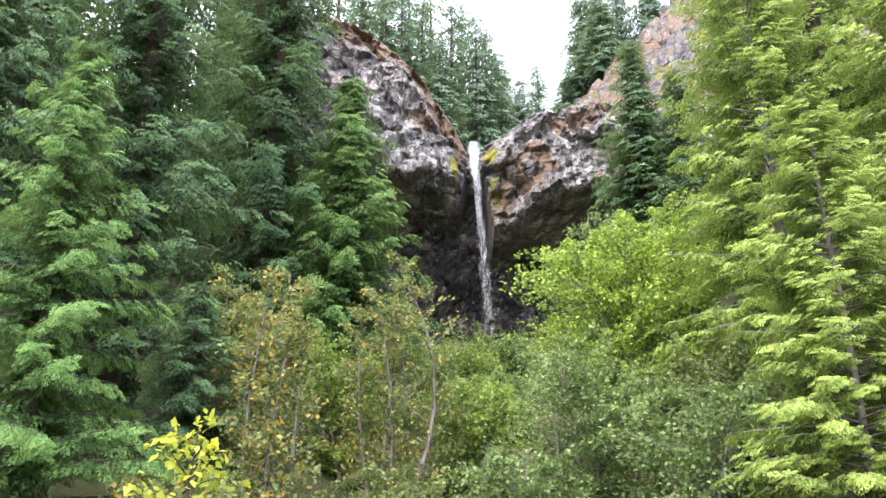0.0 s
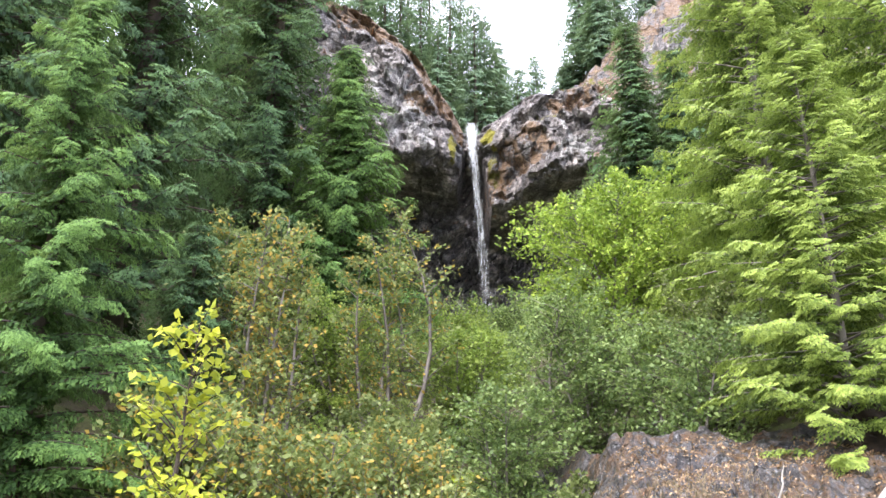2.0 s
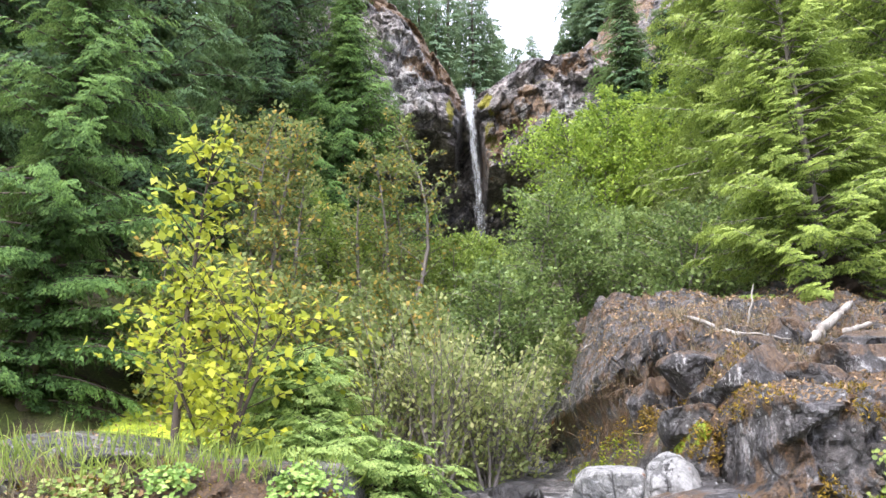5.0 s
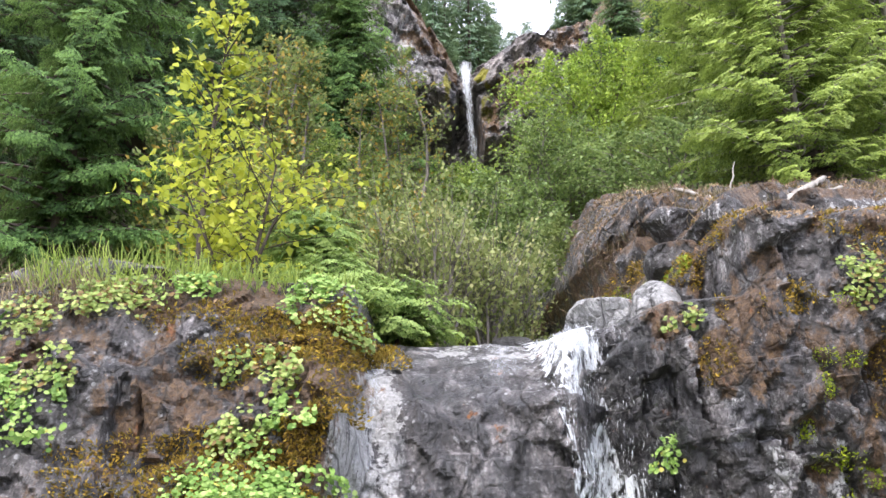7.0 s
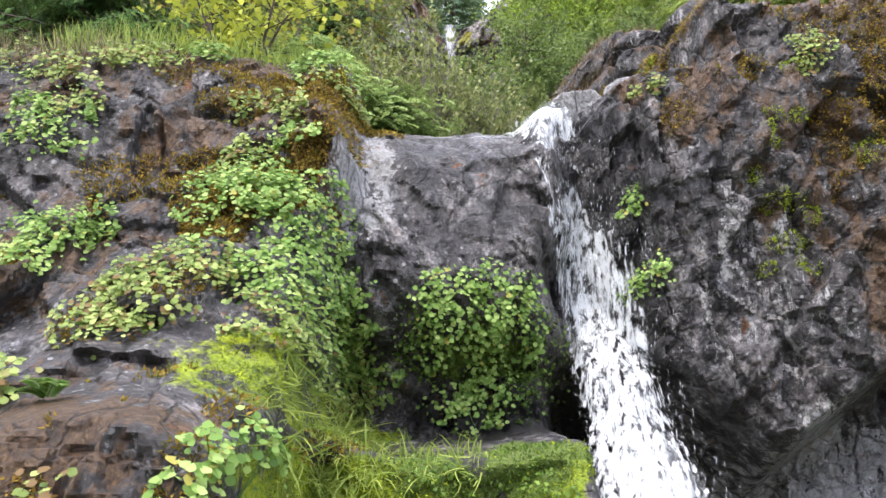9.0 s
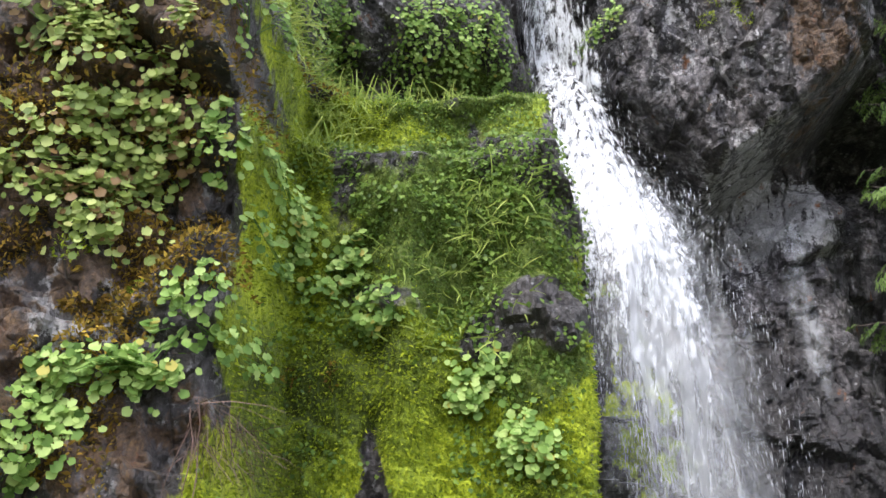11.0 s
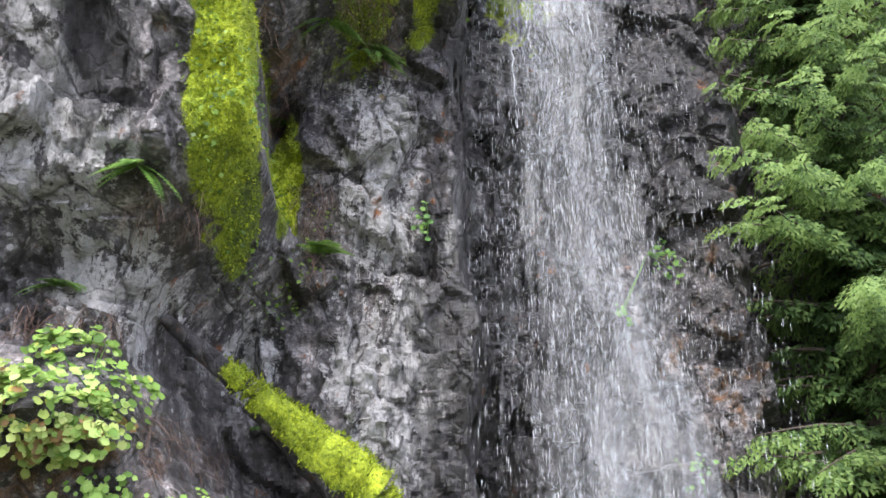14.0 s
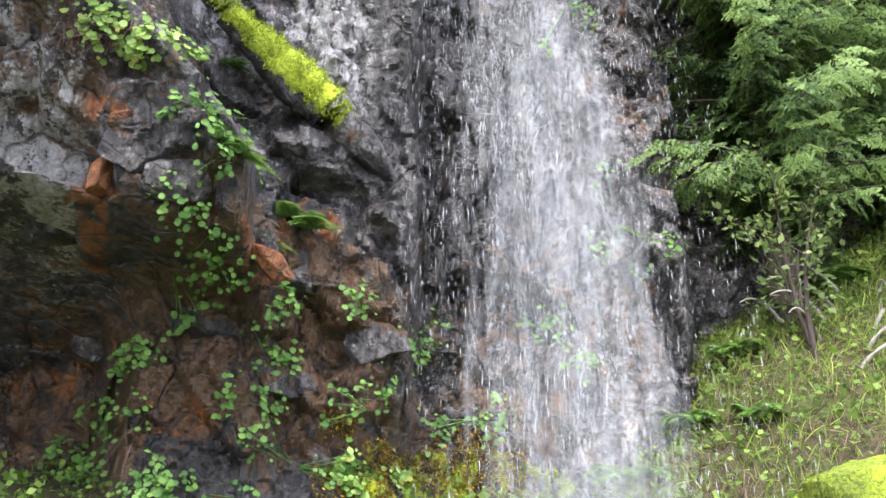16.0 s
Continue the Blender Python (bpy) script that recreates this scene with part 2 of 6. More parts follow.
def leaf_material(name, cols, translucent=0.35, rough=0.5, spot=None, tips=0.0, patch=0.55):
    """Leaf colours that vary from clump to clump and from tree to tree; light passes partly through."""
    m, nt, b, o = mat_base(name)
    geo = nt.nodes.new("ShaderNodeNewGeometry")
    n = node_noise(nt, patch, 4)
    info = nt.nodes.new("ShaderNodeObjectInfo")
    each = node_math(nt, "FRACT", node_math(nt, "ADD", geo.outputs["Random Per Island"], info.outputs["Random"]))
    f = node_mix(nt, 0.5, each, n)
    # Crown shade in the colour: inner sprays darker; outer tips paler as fresh growth.
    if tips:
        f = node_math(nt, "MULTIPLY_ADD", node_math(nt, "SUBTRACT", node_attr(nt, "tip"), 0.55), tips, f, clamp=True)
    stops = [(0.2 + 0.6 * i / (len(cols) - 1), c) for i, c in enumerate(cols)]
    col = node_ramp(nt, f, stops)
    if spot:
        col = node_mix(nt, node_ramp(nt, each, [(1 - spot[0] - 0.01, (0, 0, 0)), (1 - spot[0], (1, 1, 1))]), col, spot[1])
    nt.links.new(col, b.inputs["Base Color"])
    b.inputs["Roughness"].default_value = rough
    b.inputs["Specular IOR Level"].default_value = 0.22
    t = nt.nodes.new("ShaderNodeBsdfTranslucent")
    nt.links.new(node_mix(nt, 0.35, col, (0.42, 0.56, 0.17), "MIX"), t.inputs[0])
    mix = nt.nodes.new("ShaderNodeMixShader")
    mix.inputs[0].default_value = translucent
    nt.links.new(b.outputs[0], mix.inputs[1])
    nt.links.new(t.outputs[0], mix.inputs[2])
    nt.links.new(mix.outputs[0], o.inputs[0])
    return m


def bark_material(name, a, c, scale=6.0):
    m, nt, b, _ = mat_base(name)
    n = node_noise(nt, scale, 8, 0.7, (1, 1, 0.2))
    nt.links.new(node_ramp(nt, n, [(0.3, a), (0.7, c)]), b.inputs["Base Color"])
    b.inputs["Roughness"].default_value = 0.9
    node_bump(nt, b, n, 0.8, 0.03)
    return m


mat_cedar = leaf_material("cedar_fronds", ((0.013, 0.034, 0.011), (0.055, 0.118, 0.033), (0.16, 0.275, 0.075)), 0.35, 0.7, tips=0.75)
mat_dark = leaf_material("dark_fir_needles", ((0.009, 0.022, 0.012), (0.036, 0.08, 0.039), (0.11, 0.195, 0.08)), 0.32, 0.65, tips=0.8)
# Lighter copy of the cedar greens, brightened against the shade beside the cliff.
mat_cedarpale = leaf_material("lightened_cedar_fronds", ((0.016, 0.038, 0.014), (0.07, 0.132, 0.042), (0.21, 0.31, 0.095)), 0.4, 0.6, tips=0.8)
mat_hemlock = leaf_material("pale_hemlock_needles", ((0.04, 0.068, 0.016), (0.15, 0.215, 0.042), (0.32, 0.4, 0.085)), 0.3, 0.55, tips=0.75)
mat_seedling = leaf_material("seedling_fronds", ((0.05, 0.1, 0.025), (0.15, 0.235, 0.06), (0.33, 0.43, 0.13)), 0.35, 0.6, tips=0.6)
# Distance haze is mixed into the needle colours: paler and bluer.
mat_far_haze = leaf_material("hazy_far_fir_needles", ((0.05, 0.09, 0.065), (0.1, 0.17, 0.1), (0.17, 0.25, 0.15)), 0.25, 0.7, tips=0.6)
mat_maple = leaf_material("maple_leaves", ((0.08, 0.14, 0.02), (0.26, 0.37, 0.05), (0.5, 0.6, 0.11)), 0.4, 0.45)
mat_shrub = leaf_material("shrub_leaves", ((0.04, 0.068, 0.026), (0.14, 0.205, 0.07), (0.35, 0.44, 0.165)), 0.4, 0.5)
mat_lime = leaf_material("lime_leaves", ((0.07, 0.115, 0.02), (0.2, 0.28, 0.05), (0.4, 0.48, 0.12)), 0.4, 0.5)
mat_olive = leaf_material("olive_leaves", ((0.05, 0.07, 0.022), (0.13, 0.16, 0.05), (0.28, 0.31, 0.12)), 0.35, 0.6)
mat_alder = leaf_material("alder_buds", ((0.09, 0.12, 0.045), (0.18, 0.22, 0.08), (0.31, 0.34, 0.13)), 0.35, 0.6, (0.2, (0.4, 0.27, 0.06)))
mat_yellow = leaf_material("young_poplar_leaves", ((0.2, 0.24, 0.022), (0.38, 0.4, 0.029), (0.55, 0.55, 0.072)), 0.45, 0.4)
mat_colt = leaf_material("broad_round_leaves", ((0.05, 0.115, 0.02), (0.2, 0.33, 0.07), (0.47, 0.6, 0.2)), 0.35, 0.55, (0.03, (0.4, 0.36, 0.08)))
mat_creep = leaf_material("creeping_leaves", ((0.03, 0.065, 0.012), (0.095, 0.17, 0.028), (0.23, 0.34, 0.065)), 0.35, 0.45, patch=2.0)
mat_coltpale = leaf_material("pale_round_leaves", ((0.08, 0.13, 0.03), (0.26, 0.34, 0.085), (0.54, 0.6, 0.22)), 0.35, 0.5, (0.16, (0.2, 0.12, 0.05)), patch=1.6)
mat_litter = leaf_material("fallen_leaves", ((0.07, 0.042, 0.024), (0.21, 0.13, 0.075), (0.44, 0.32, 0.2)), 0.1, 0.9)
mat_fern = leaf_material("fern_fronds", ((0.042, 0.112, 0.028), (0.098, 0.21, 0.042), (0.182, 0.322, 0.07)), 0.3, 0.5)
mat_grass = leaf_material("wet_grass", ((0.09, 0.14, 0.03), (0.22, 0.3, 0.055), (0.42, 0.48, 0.12)), 0.35, 0.5)
mat_dry = leaf_material("dead_grass", ((0.06, 0.04, 0.025), (0.14, 0.1, 0.07), (0.3, 0.24, 0.16)), 0.2, 0.9)
mat_willow = leaf_material("willow_twigs", ((0.117, 0.156, 0.057), (0.234, 0.26, 0.094), (0.39, 0.377, 0.17)), 0.3, 0.6)
mat_moss = leaf_material("moss", ((0.045, 0.075, 0.007), (0.23, 0.305, 0.015), (0.5, 0.56, 0.035)), 0.4, 0.8, patch=2.0)
mat_gold = leaf_material("golden_moss", ((0.05, 0.026, 0.008), (0.2, 0.115, 0.018), (0.46, 0.32, 0.05)), 0.25, 0.9, patch=2.4)
mat_bark = bark_material("grey_bark", (0.06, 0.05, 0.042), (0.24, 0.21, 0.19))
mat_barkd = bark_material("dark_bark", (0.03, 0.022, 0.018), (0.1, 0.075, 0.06))
mat_root = leaf_material("hanging_roots", ((0.035, 0.02, 0.017), (0.1, 0.062, 0.052), (0.24, 0.16, 0.13)), 0.15, 0.9)
mat_wood = bark_material("bleached_wood", (0.12, 0.105, 0.09), (0.4, 0.37, 0.33), 9.0)
mat_rot = bark_material("rotten_wood", (0.006, 0.005, 0.004), (0.045, 0.026, 0.016), 9.0)


def ground_material():
    m, nt, b, _ = mat_base("forest_floor")
    a, f = node_noise(nt, 1.3, 7), node_noise(nt, 22, 6, 0.7)
    col = node_ramp(nt, f, [(0.3, (0.015, 0.012, 0.007)), (0.5, (0.05, 0.04, 0.018)), (0.7, (0.11, 0.085, 0.04))])
    col = node_mix(nt, node_ramp(nt, a, [(0.42, (0, 0, 0)), (0.56, (1, 1, 1))]), col, node_ramp(nt, f, [(0.3, (0.025, 0.032, 0.007)), (0.7, (0.085, 0.105, 0.02))]))
    nt.links.new(col, b.inputs["Base Color"])
    b.inputs["Roughness"].default_value = 0.95
    node_bump(nt, b, f, 0.8, 0.05)
    return m


mat_ground = ground_material()


def water_material(name, cover, stretch, scale, gaps=2.6):
    """White broken water: foam that scatters light, with clear gaps between its strands."""
    m, nt, b, o = mat_base(name)
    b.inputs["Base Color"].default_value = (0.86, 0.89, 0.92, 1)
    b.inputs["Roughness"].default_value = 0.35
    tr = nt.nodes.new("ShaderNodeBsdfTranslucent")
    tr.inputs[0].default_value = (0.85, 0.89, 0.93, 1)
    foam = nt.nodes.new("ShaderNodeMixShader")
    foam.inputs[0].default_value = 0.4
    nt.links.new(b.outputs[0], foam.inputs[1])
    nt.links.new(tr.outputs[0], foam.inputs[2])
    clear = nt.nodes.new("ShaderNodeBsdfTransparent")
    n = node_noise(nt, scale, 8, 0.68, stretch)
    dens = node_math(nt, "ADD", node_attr(nt, "foam"), node_math(nt, "MULTIPLY", node_math(nt, "SUBTRACT", n, 0.5), gaps))
    fac = node_math(nt, "MULTIPLY_ADD", node_math(nt, "SUBTRACT", dens, 0.5), 2.2, 0.5, clamp=True)
    fac = node_math(nt, "MULTIPLY", fac, cover)
    mix = nt.nodes.new("ShaderNodeMixShader")
    nt.links.new(fac, mix.inputs[0])
    nt.links.new(clear.outputs[0], mix.inputs[1])
    nt.links.new(foam.outputs[0], mix.inputs[2])
    nt.links.new(mix.outputs[0], o.inputs[0])
    return m


mat_foam = water_material("white_water", 0.95, (1.7, 1.7, 0.55), 9.0, 3.6)
mat_foam_far = water_material("far_white_water", 0.62, (7.0, 7.0, 0.4), 2.0, 1.5)
mat_veil = water_material("thin_falling_water", 0.32, (2.2, 2.2, 0.22), 4.0, 0.95)


def drop_material():
    m, nt, b, o = mat_base("water_drops")
    b.inputs["Base Color"].default_value = (0.88, 0.91, 0.95, 1)
    b.inputs["Roughness"].default_value = 0.15
    tr = nt.nodes.new("ShaderNodeBsdfTransparent")
    mix = nt.nodes.new("ShaderNodeMixShader")
    mix.inputs[0].default_value = 0.34
    nt.links.new(tr.outputs[0], mix.inputs[1])
    nt.links.new(b.outputs[0], mix.inputs[2])
    nt.links.new(mix.outputs[0], o.inputs[0])
    return m


mat_drop = drop_material()

# ---------------- mesh helpers ----------------


def mesh_of(name, verts, faces, material, attrs=None, shade=False, sharp=0):
    """A mesh from arrays of corners and of faces with the same number of corners each."""
    verts, faces = np.asarray(verts, dtype=np.float32), np.asarray(faces, dtype=np.int32)
    me = bpy.data.meshes.new(name)
    k = faces.shape[1]
    me.vertices.add(len(verts))
    me.vertices.foreach_set("co", verts.ravel())
    me.loops.add(faces.size)
    me.loops.foreach_set("vertex_index", faces.ravel())
    me.polygons.add(len(faces))
    me.polygons.foreach_set("loop_start", np.arange(0, faces.size, k, dtype=np.int32))
    if shade:
        me.polygons.foreach_set("use_smooth", np.ones(len(faces), dtype=bool))
    for key, val in (attrs or {}).items():
        a = me.attributes.new(key, "FLOAT", "POINT")
        a.data.foreach_set("value", np.asarray(val, dtype=np.float32).ravel())
    me.materials.append(material)
    me.update(calc_edges=True)
    me.validate()
    if sharp:
        me.set_sharp_from_angle(angle=radians(sharp))
    return me


def part(name, me, parent, label=""):
    ob = new(name, me)
    ob.parent = parent
    if label:
        tagged(ob, label)
    return ob


def thing(name, at, label, category, group="", kind=""):
    ob = new(name)
    ob.location = at
    ob.empty_display_size = 0.1
    return tagged(ob, label, category, group, kind)


def sheet(us, vs, func):
    """Corners and four-cornered faces of a sheet over two arrays of steps."""
    u, v = np.meshgrid(us, vs, indexing="ij")
    p = np.stack(func(u, v), -1).reshape(-1, 3)
    n, k = u.shape
    i = (np.arange(n - 1)[:, None] * k + np.arange(k - 1)[None, :]).ravel()
    return p, np.stack([i, i + k, i + k + 1, i + 1], 1)


def tube_arrays(points, radii, sides=6):
    """A tapering tube along points."""
    points = [Vector(p) for p in points]
    vs, fs = [], []
    for n, p in enumerate(points):
        d = (points[min(n + 1, len(points) - 1)] - points[max(n - 1, 0)]).normalized()
        a = d.orthogonal().normalized() if abs(d.z) < 0.9 else d.cross(Vector((0, 1, 0))).normalized()
        c = d.cross(a)
        for s in range(sides):
            t = 2 * math.pi * s / sides
            vs.append(p + (a * math.cos(t) + c * math.sin(t)) * radii[n])
    for n in range(len(points) - 1):
        for s in range(sides):
            q = (s + 1) % sides
            fs.append((n * sides + s, n * sides + q, (n + 1) * sides + q, (n + 1) * sides + s))
    return np.array(vs), np.array(fs)


class Heap:
    """Collects arrays of corners and faces into one."""

    def __init__(self):
        self.v, self.f, self.n = [], [], 0

    def add(self, v, f):
        self.v.append(np.asarray(v)), self.f.append(np.asarray(f) + self.n)
        self.n += len(v)

    def spread(self, v, f, mats):
        """Adds the piece v, f once for each 3 x 4 matrix in mats."""
        mats = np.asarray(mats)
        if not len(mats):
            return
        p = np.einsum("mij,vj->mvi", mats[:, :, :3], v) + mats[:, None, :, 3]
        k = len(v)
        self.v.append(p.reshape(-1, 3))
        self.f.append((f[None] + (np.arange(len(mats)) * k)[:, None, None] + self.n).reshape(-1, f.shape[1]))
        self.n += k * len(mats)

    def mesh(self, name, material, shade=False):
        return mesh_of(name, np.concatenate(self.v), np.concatenate(self.f), material, None, shade)


def frames_of(pos, x_axis, up, size, roll=None):
    """3 x 4 matrices at pos with the piece's x along x_axis and its z near up."""
    x = x_axis / np.linalg.norm(x_axis, axis=1, keepdims=True)
    y = np.cross(up, x)
    y = y / np.maximum(np.linalg.norm(y, axis=1, keepdims=True), 1e-6)
    z = np.cross(x, y)
    if roll is not None:
        c, s = np.cos(roll)[:, None], np.sin(roll)[:, None]
        y, z = y * c + z * s, z * c - y * s
    m = np.stack([x, y, z], 2) * np.asarray(size).reshape(-1, 1, 1)
    return np.concatenate([m, pos[:, :, None]], 2)


# ---------------- the lie of the land ----------------
# Profiles of the lower cliff: height, and how far back its face stands there.
LEFT_FACE = np.array([(0, 7.9), (2.2, 8.2), (3.6, 8.3), (4.2, 8.2), (4.55, 7.8), (4.66, 6.6), (5.3, 6.4), (5.7, 6.1), (6.4, 5.65), (6.9, 6.2), (7.6, 6.1), (8.0, 5.45), (9.8, 5.25), (12.4, 4.95),
                      (13.6, 4.7), (14.45, 4.75), (14.75, 5.35), (15.4, 6.2), (16.6, 7.0), (17.5, 7.5), (18.2, 7.65), (19.1, 8.1), (19.6, 8.6), (19.9, 9.8), (20.3, 12.0), (24, 19)])
MID_FACE = np.array([(0, 7.8), (3, 8.3), (4.4, 7.8), (5.5, 7.5), (8, 7.6), (9.3, 7.4), (10.1, 7.7), (10.5, 6.5), (10.8, 6.25), (12.4, 6.2), (14.3, 6.15),
                     (14.42, 6.65), (15.15, 6.75), (15.28, 7.5), (15.7, 8.9), (16.3, 8.8), (16.6, 8.1), (17.2, 8.0), (18.4, 8.4), (18.9, 8.9), (19.3, 9.6), (19.7, 11.2), (20.6, 14), (24, 19)])
RIGHT_FACE = np.array([(0, 8.7), (4, 8.9), (8, 8.9), (11, 8.9), (12.5, 9.2), (14.0, 9.8), (14.9, 10.5), (15.15, 10.2), (15.4, 8.65), (17.5, 8.3), (18.7, 8.2), (20.05, 8.4), (20.25, 8.75), (20.4, 9.3), (20.95, 10.1), (21.66, 11.2), (22.0, 11.9), (24, 16)])


def profile(table, z):
    """The profile with its corners rounded off."""
    return sum(np.interp(z + d, table[:, 0], table[:, 1]) for d in (-0.07, -0.025, 0.025, 0.07)) / 4


def left_border(z):
    return np.interp(z, [4, 5.4, 6, 7.2, 7.55, 7.9, 8.2, 9.6, 10.6, 12, 14.5, 16, 18, 19.3], [0.2, -0.1, -0.7, -0.95, -0.7, -0.4, -0.2, -0.5, -0.9, -0.95, -0.95, -0.85, -0.72, -0.7])


def right_border(z):
    return np.interp(z, [4, 9, 11, 12.5, 15, 17, 19, 19.25, 19.7, 20.3, 21, 22, 24], [1.75, 1.65, 1.5, 1.5, 1.35, 1.25, 1.2, 1.4, 2.1, 1.8, 1.4, 1.6, 2.2])


def cliff_smooth(x, z):
    w = 0.12 * vnoise(x * 0 + 3.1, z * 1.7, z * 0.3, 40)
    zz = z + 0.35 * vnoise(x * 0.55, z * 0.2, x * 0 + 1, 41)
    edge = 0.16 + 0.4 * smooth(5.0, 5.8, z) * smooth(8.6, 7.8, z)
    a = smooth(-edge, edge, x - left_border(z) - w)
    c = smooth(-0.2, 0.3 + 0.5 * smooth(19.3, 20.2, z), x - right_border(z) - w)
    # the underside of the great overhang climbs to the side
    zr = z - np.where(x > 3.5, 0.75 * np.clip(x - 3.5, 0, 2.2), 0.7 * np.clip(3.4 - x, 0, 1.3)) * smooth(13.0, 15.5, z) * smooth(20.3, 17.8, z)
    left = profile(LEFT_FACE, zz) + 0.35 * np.clip(-1.6 - x, 0, 6) * smooth(9, 4, z) * 0.5 + 0.05 * np.clip(-3 - x, 0, 9) ** 1.5 + 1.3 * smooth(-0.7, -1.3, x) * smooth(4.7, 3.9, z)
    zr = zr + 0.6 * smooth(2.9, 1.8, x) * smooth(19.4, 20.4, z)
    right = profile(RIGHT_FACE, zr) - 0.15 * np.clip(x - 3.5, 0, 4) + 1.4 * smooth(4.8, 6.0, x) * smooth(19.5, 17.5, z)
    right = right + 1.0 * smooth(3.1, 2.75, x) * smooth(19.15, 19.45, z) * smooth(21.4, 20.6, z)
    # the chute that the water has cut between the slab and the block
    cut = np.exp(-((x - 1.62 - 0.05 * (19 - z)) / 0.42) ** 2)
    right = right + 0.75 * cut * smooth(14.0, 16.8, z) * smooth(21.5, 19.5, z) + 1.2 * cut * smooth(19.0, 20.0, z)
    zm = zz - 0.9 * np.clip(x - 0.5, -0.8, 0.7) * smooth(8.3, 9.6, z) * smooth(12.2, 11.2, z)
    y = left * (1 - a) + a * (profile(MID_FACE, zm) * (1 - c) + c * right)
    # ribs of the mossy bulge
    bulge = smooth(10.6, 11.2, z) * smooth(15.2, 14.4, z) * a * (1 - c)
    y = y - bulge * (0.22 * np.exp(-((x - 0.05) / 0.3) ** 2) + 0.2 * np.exp(-((x - 0.95) / 0.32) ** 2) - 0.12)
    return y


def cliff(x, z):
    """How far back the lower cliff's surface stands at x and height z."""
    y = cliff_smooth(x, z)
    mossy = moss_zone(x, z)
    soft = (1 - 0.75 * mossy) * (1 - 0.6 * zone(x, z, [(0.3, 18.0, 0.9, 1.2, 1.0)]))
    wx, wz = x + 0.09 * fbm(x * 2.3, z * 0, z * 2.3, 4, 91), z + 0.09 * fbm(x * 2.3, z * 0 + 7, z * 2.3, 4, 92)
    b1 = blocks(wx * 0.95 + wz * 0.12, y * 0.6, wz * 0.75 - wx * 0.2, 11, 90.0, 0.08)
    b2 = blocks(wx * 2.3 + wz * 0.3, y * 1.4, wz * 1.9 + wx * 0.4, 23, 80.0, 0.12)
    b3 = blocks(wx * 6.0, y * 3.0, wz * 5.2, 37, 60.0, 0.15)
    b5 = blocks(wx * 13.0 + wz * 2, y * 6.0, wz * 10.0, 57, 30.0, 0.2)
    slope = np.abs(cliff_smooth(x, z + 0.08) - cliff_smooth(x, z - 0.08)) / 0.16
    steep = 1 / (1 + 0.7 * np.clip(slope - 0.6, 0, 9))
    # beds: each face leans out a little, then steps back to a narrow ledge
    bed = (wz + 0.22 * wx + 0.35 * fbm(x * 0.7, z * 0, z * 0.7, 3, 93)) * 1.35
    rib = (wx * 1.9 + 0.35 * wz + 0.4 * fbm(x * 0.9, z * 0, z * 0.5, 3, 94))
    block = smooth(1.9, 2.5, x) * smooth(14.8, 15.8, z) * smooth(21.0, 20.3, z)
    y = y - soft * steep * (1 - block) * 0.13 * (bed - np.floor(bed)) - 0.2 * block * (rib - np.floor(rib)) - 0.1 * block * (bed - np.floor(bed))
    y = y + soft * steep * (0.42 * b1 + 0.2 * b2 + 0.075 * b3 + 0.026 * b5) + 0.06 * fbm(x * 0.9, y * 0.5, z * 0.8, 4, 51)
    # folds and cushions of the moss
    y = y + 0.16 * zone(x, z, MOSS_GAPS[:2])
    y = y - mossy * (0.07 * vnoise(x * 4.2, z * 0, z * 0.55, 95) + 0.05 * fbm(x * 7, y * 0, z * 5, 3, 96))
    y = y + 0.03 * fbm(x * 6, y * 5, z * 6, 4, 61) * (0.6 + mossy)
    return y


def zone(x, z, rows):
    """Soft patches: centre x and z, half width, half height, strength."""
    out = np.zeros(np.shape(x))
    x, z = x + 0.16 * fbm(x * 2.7, z * 0, z * 2.7, 3, 81), z + 0.2 * fbm(x * 2.7, z * 0 + 5, z * 2.7, 3, 82)
    for cx, cz, rx, rz, s in rows:
        d = np.sqrt(((x - cx) / rx) ** 2 + ((z - cz) / rz) ** 2)
        out = np.maximum(out, s * smooth(1.35, 0.55, d))
    return out


MOSS_PATCHES = [(0.3, 12.2, 1.15, 2.1, 1.0), (-0.75, 10.3, 0.3, 1.0, 1.0), (2.15, 19.9, 0.15, 0.35, 0.55), (2.55, 20.0, 0.2, 0.25, 0.52), (-0.7, 19.1, 0.5, 0.2, 0.42), (0.6, 11.05, 0.35, 0.45, 1.0), (-0.25, 11.1, 0.22, 0.5, 0.9), (1.05, 11.3, 0.25, 0.6, 0.8), (-0.78, 12.8, 0.3, 1.9, 1.0), (-0.66, 8.9, 0.28, 1.15, 1.0), (-0.55, 8.1, 0.2, 0.5, 0.9), (-0.14, 8.9, 0.13, 0.8, 0.8), (-0.2, 14.6, 0.9, 0.45, 0.85), (0.9, 14.9, 0.5, 0.4, 0.8),
                (-0.95, 15.4, 0.9, 0.4, 0.6), (1.35, 12.2, 0.3, 1.4, 0.7), (2.6, 12.6, 0.5, 1.2, 0.5), (-0.95, 11.0, 0.25, 1.0, 0.9), (2.4, 2.9, 1.6, 0.5, 0.5), (0.7, 16.2, 0.7, 0.4, 0.6)]
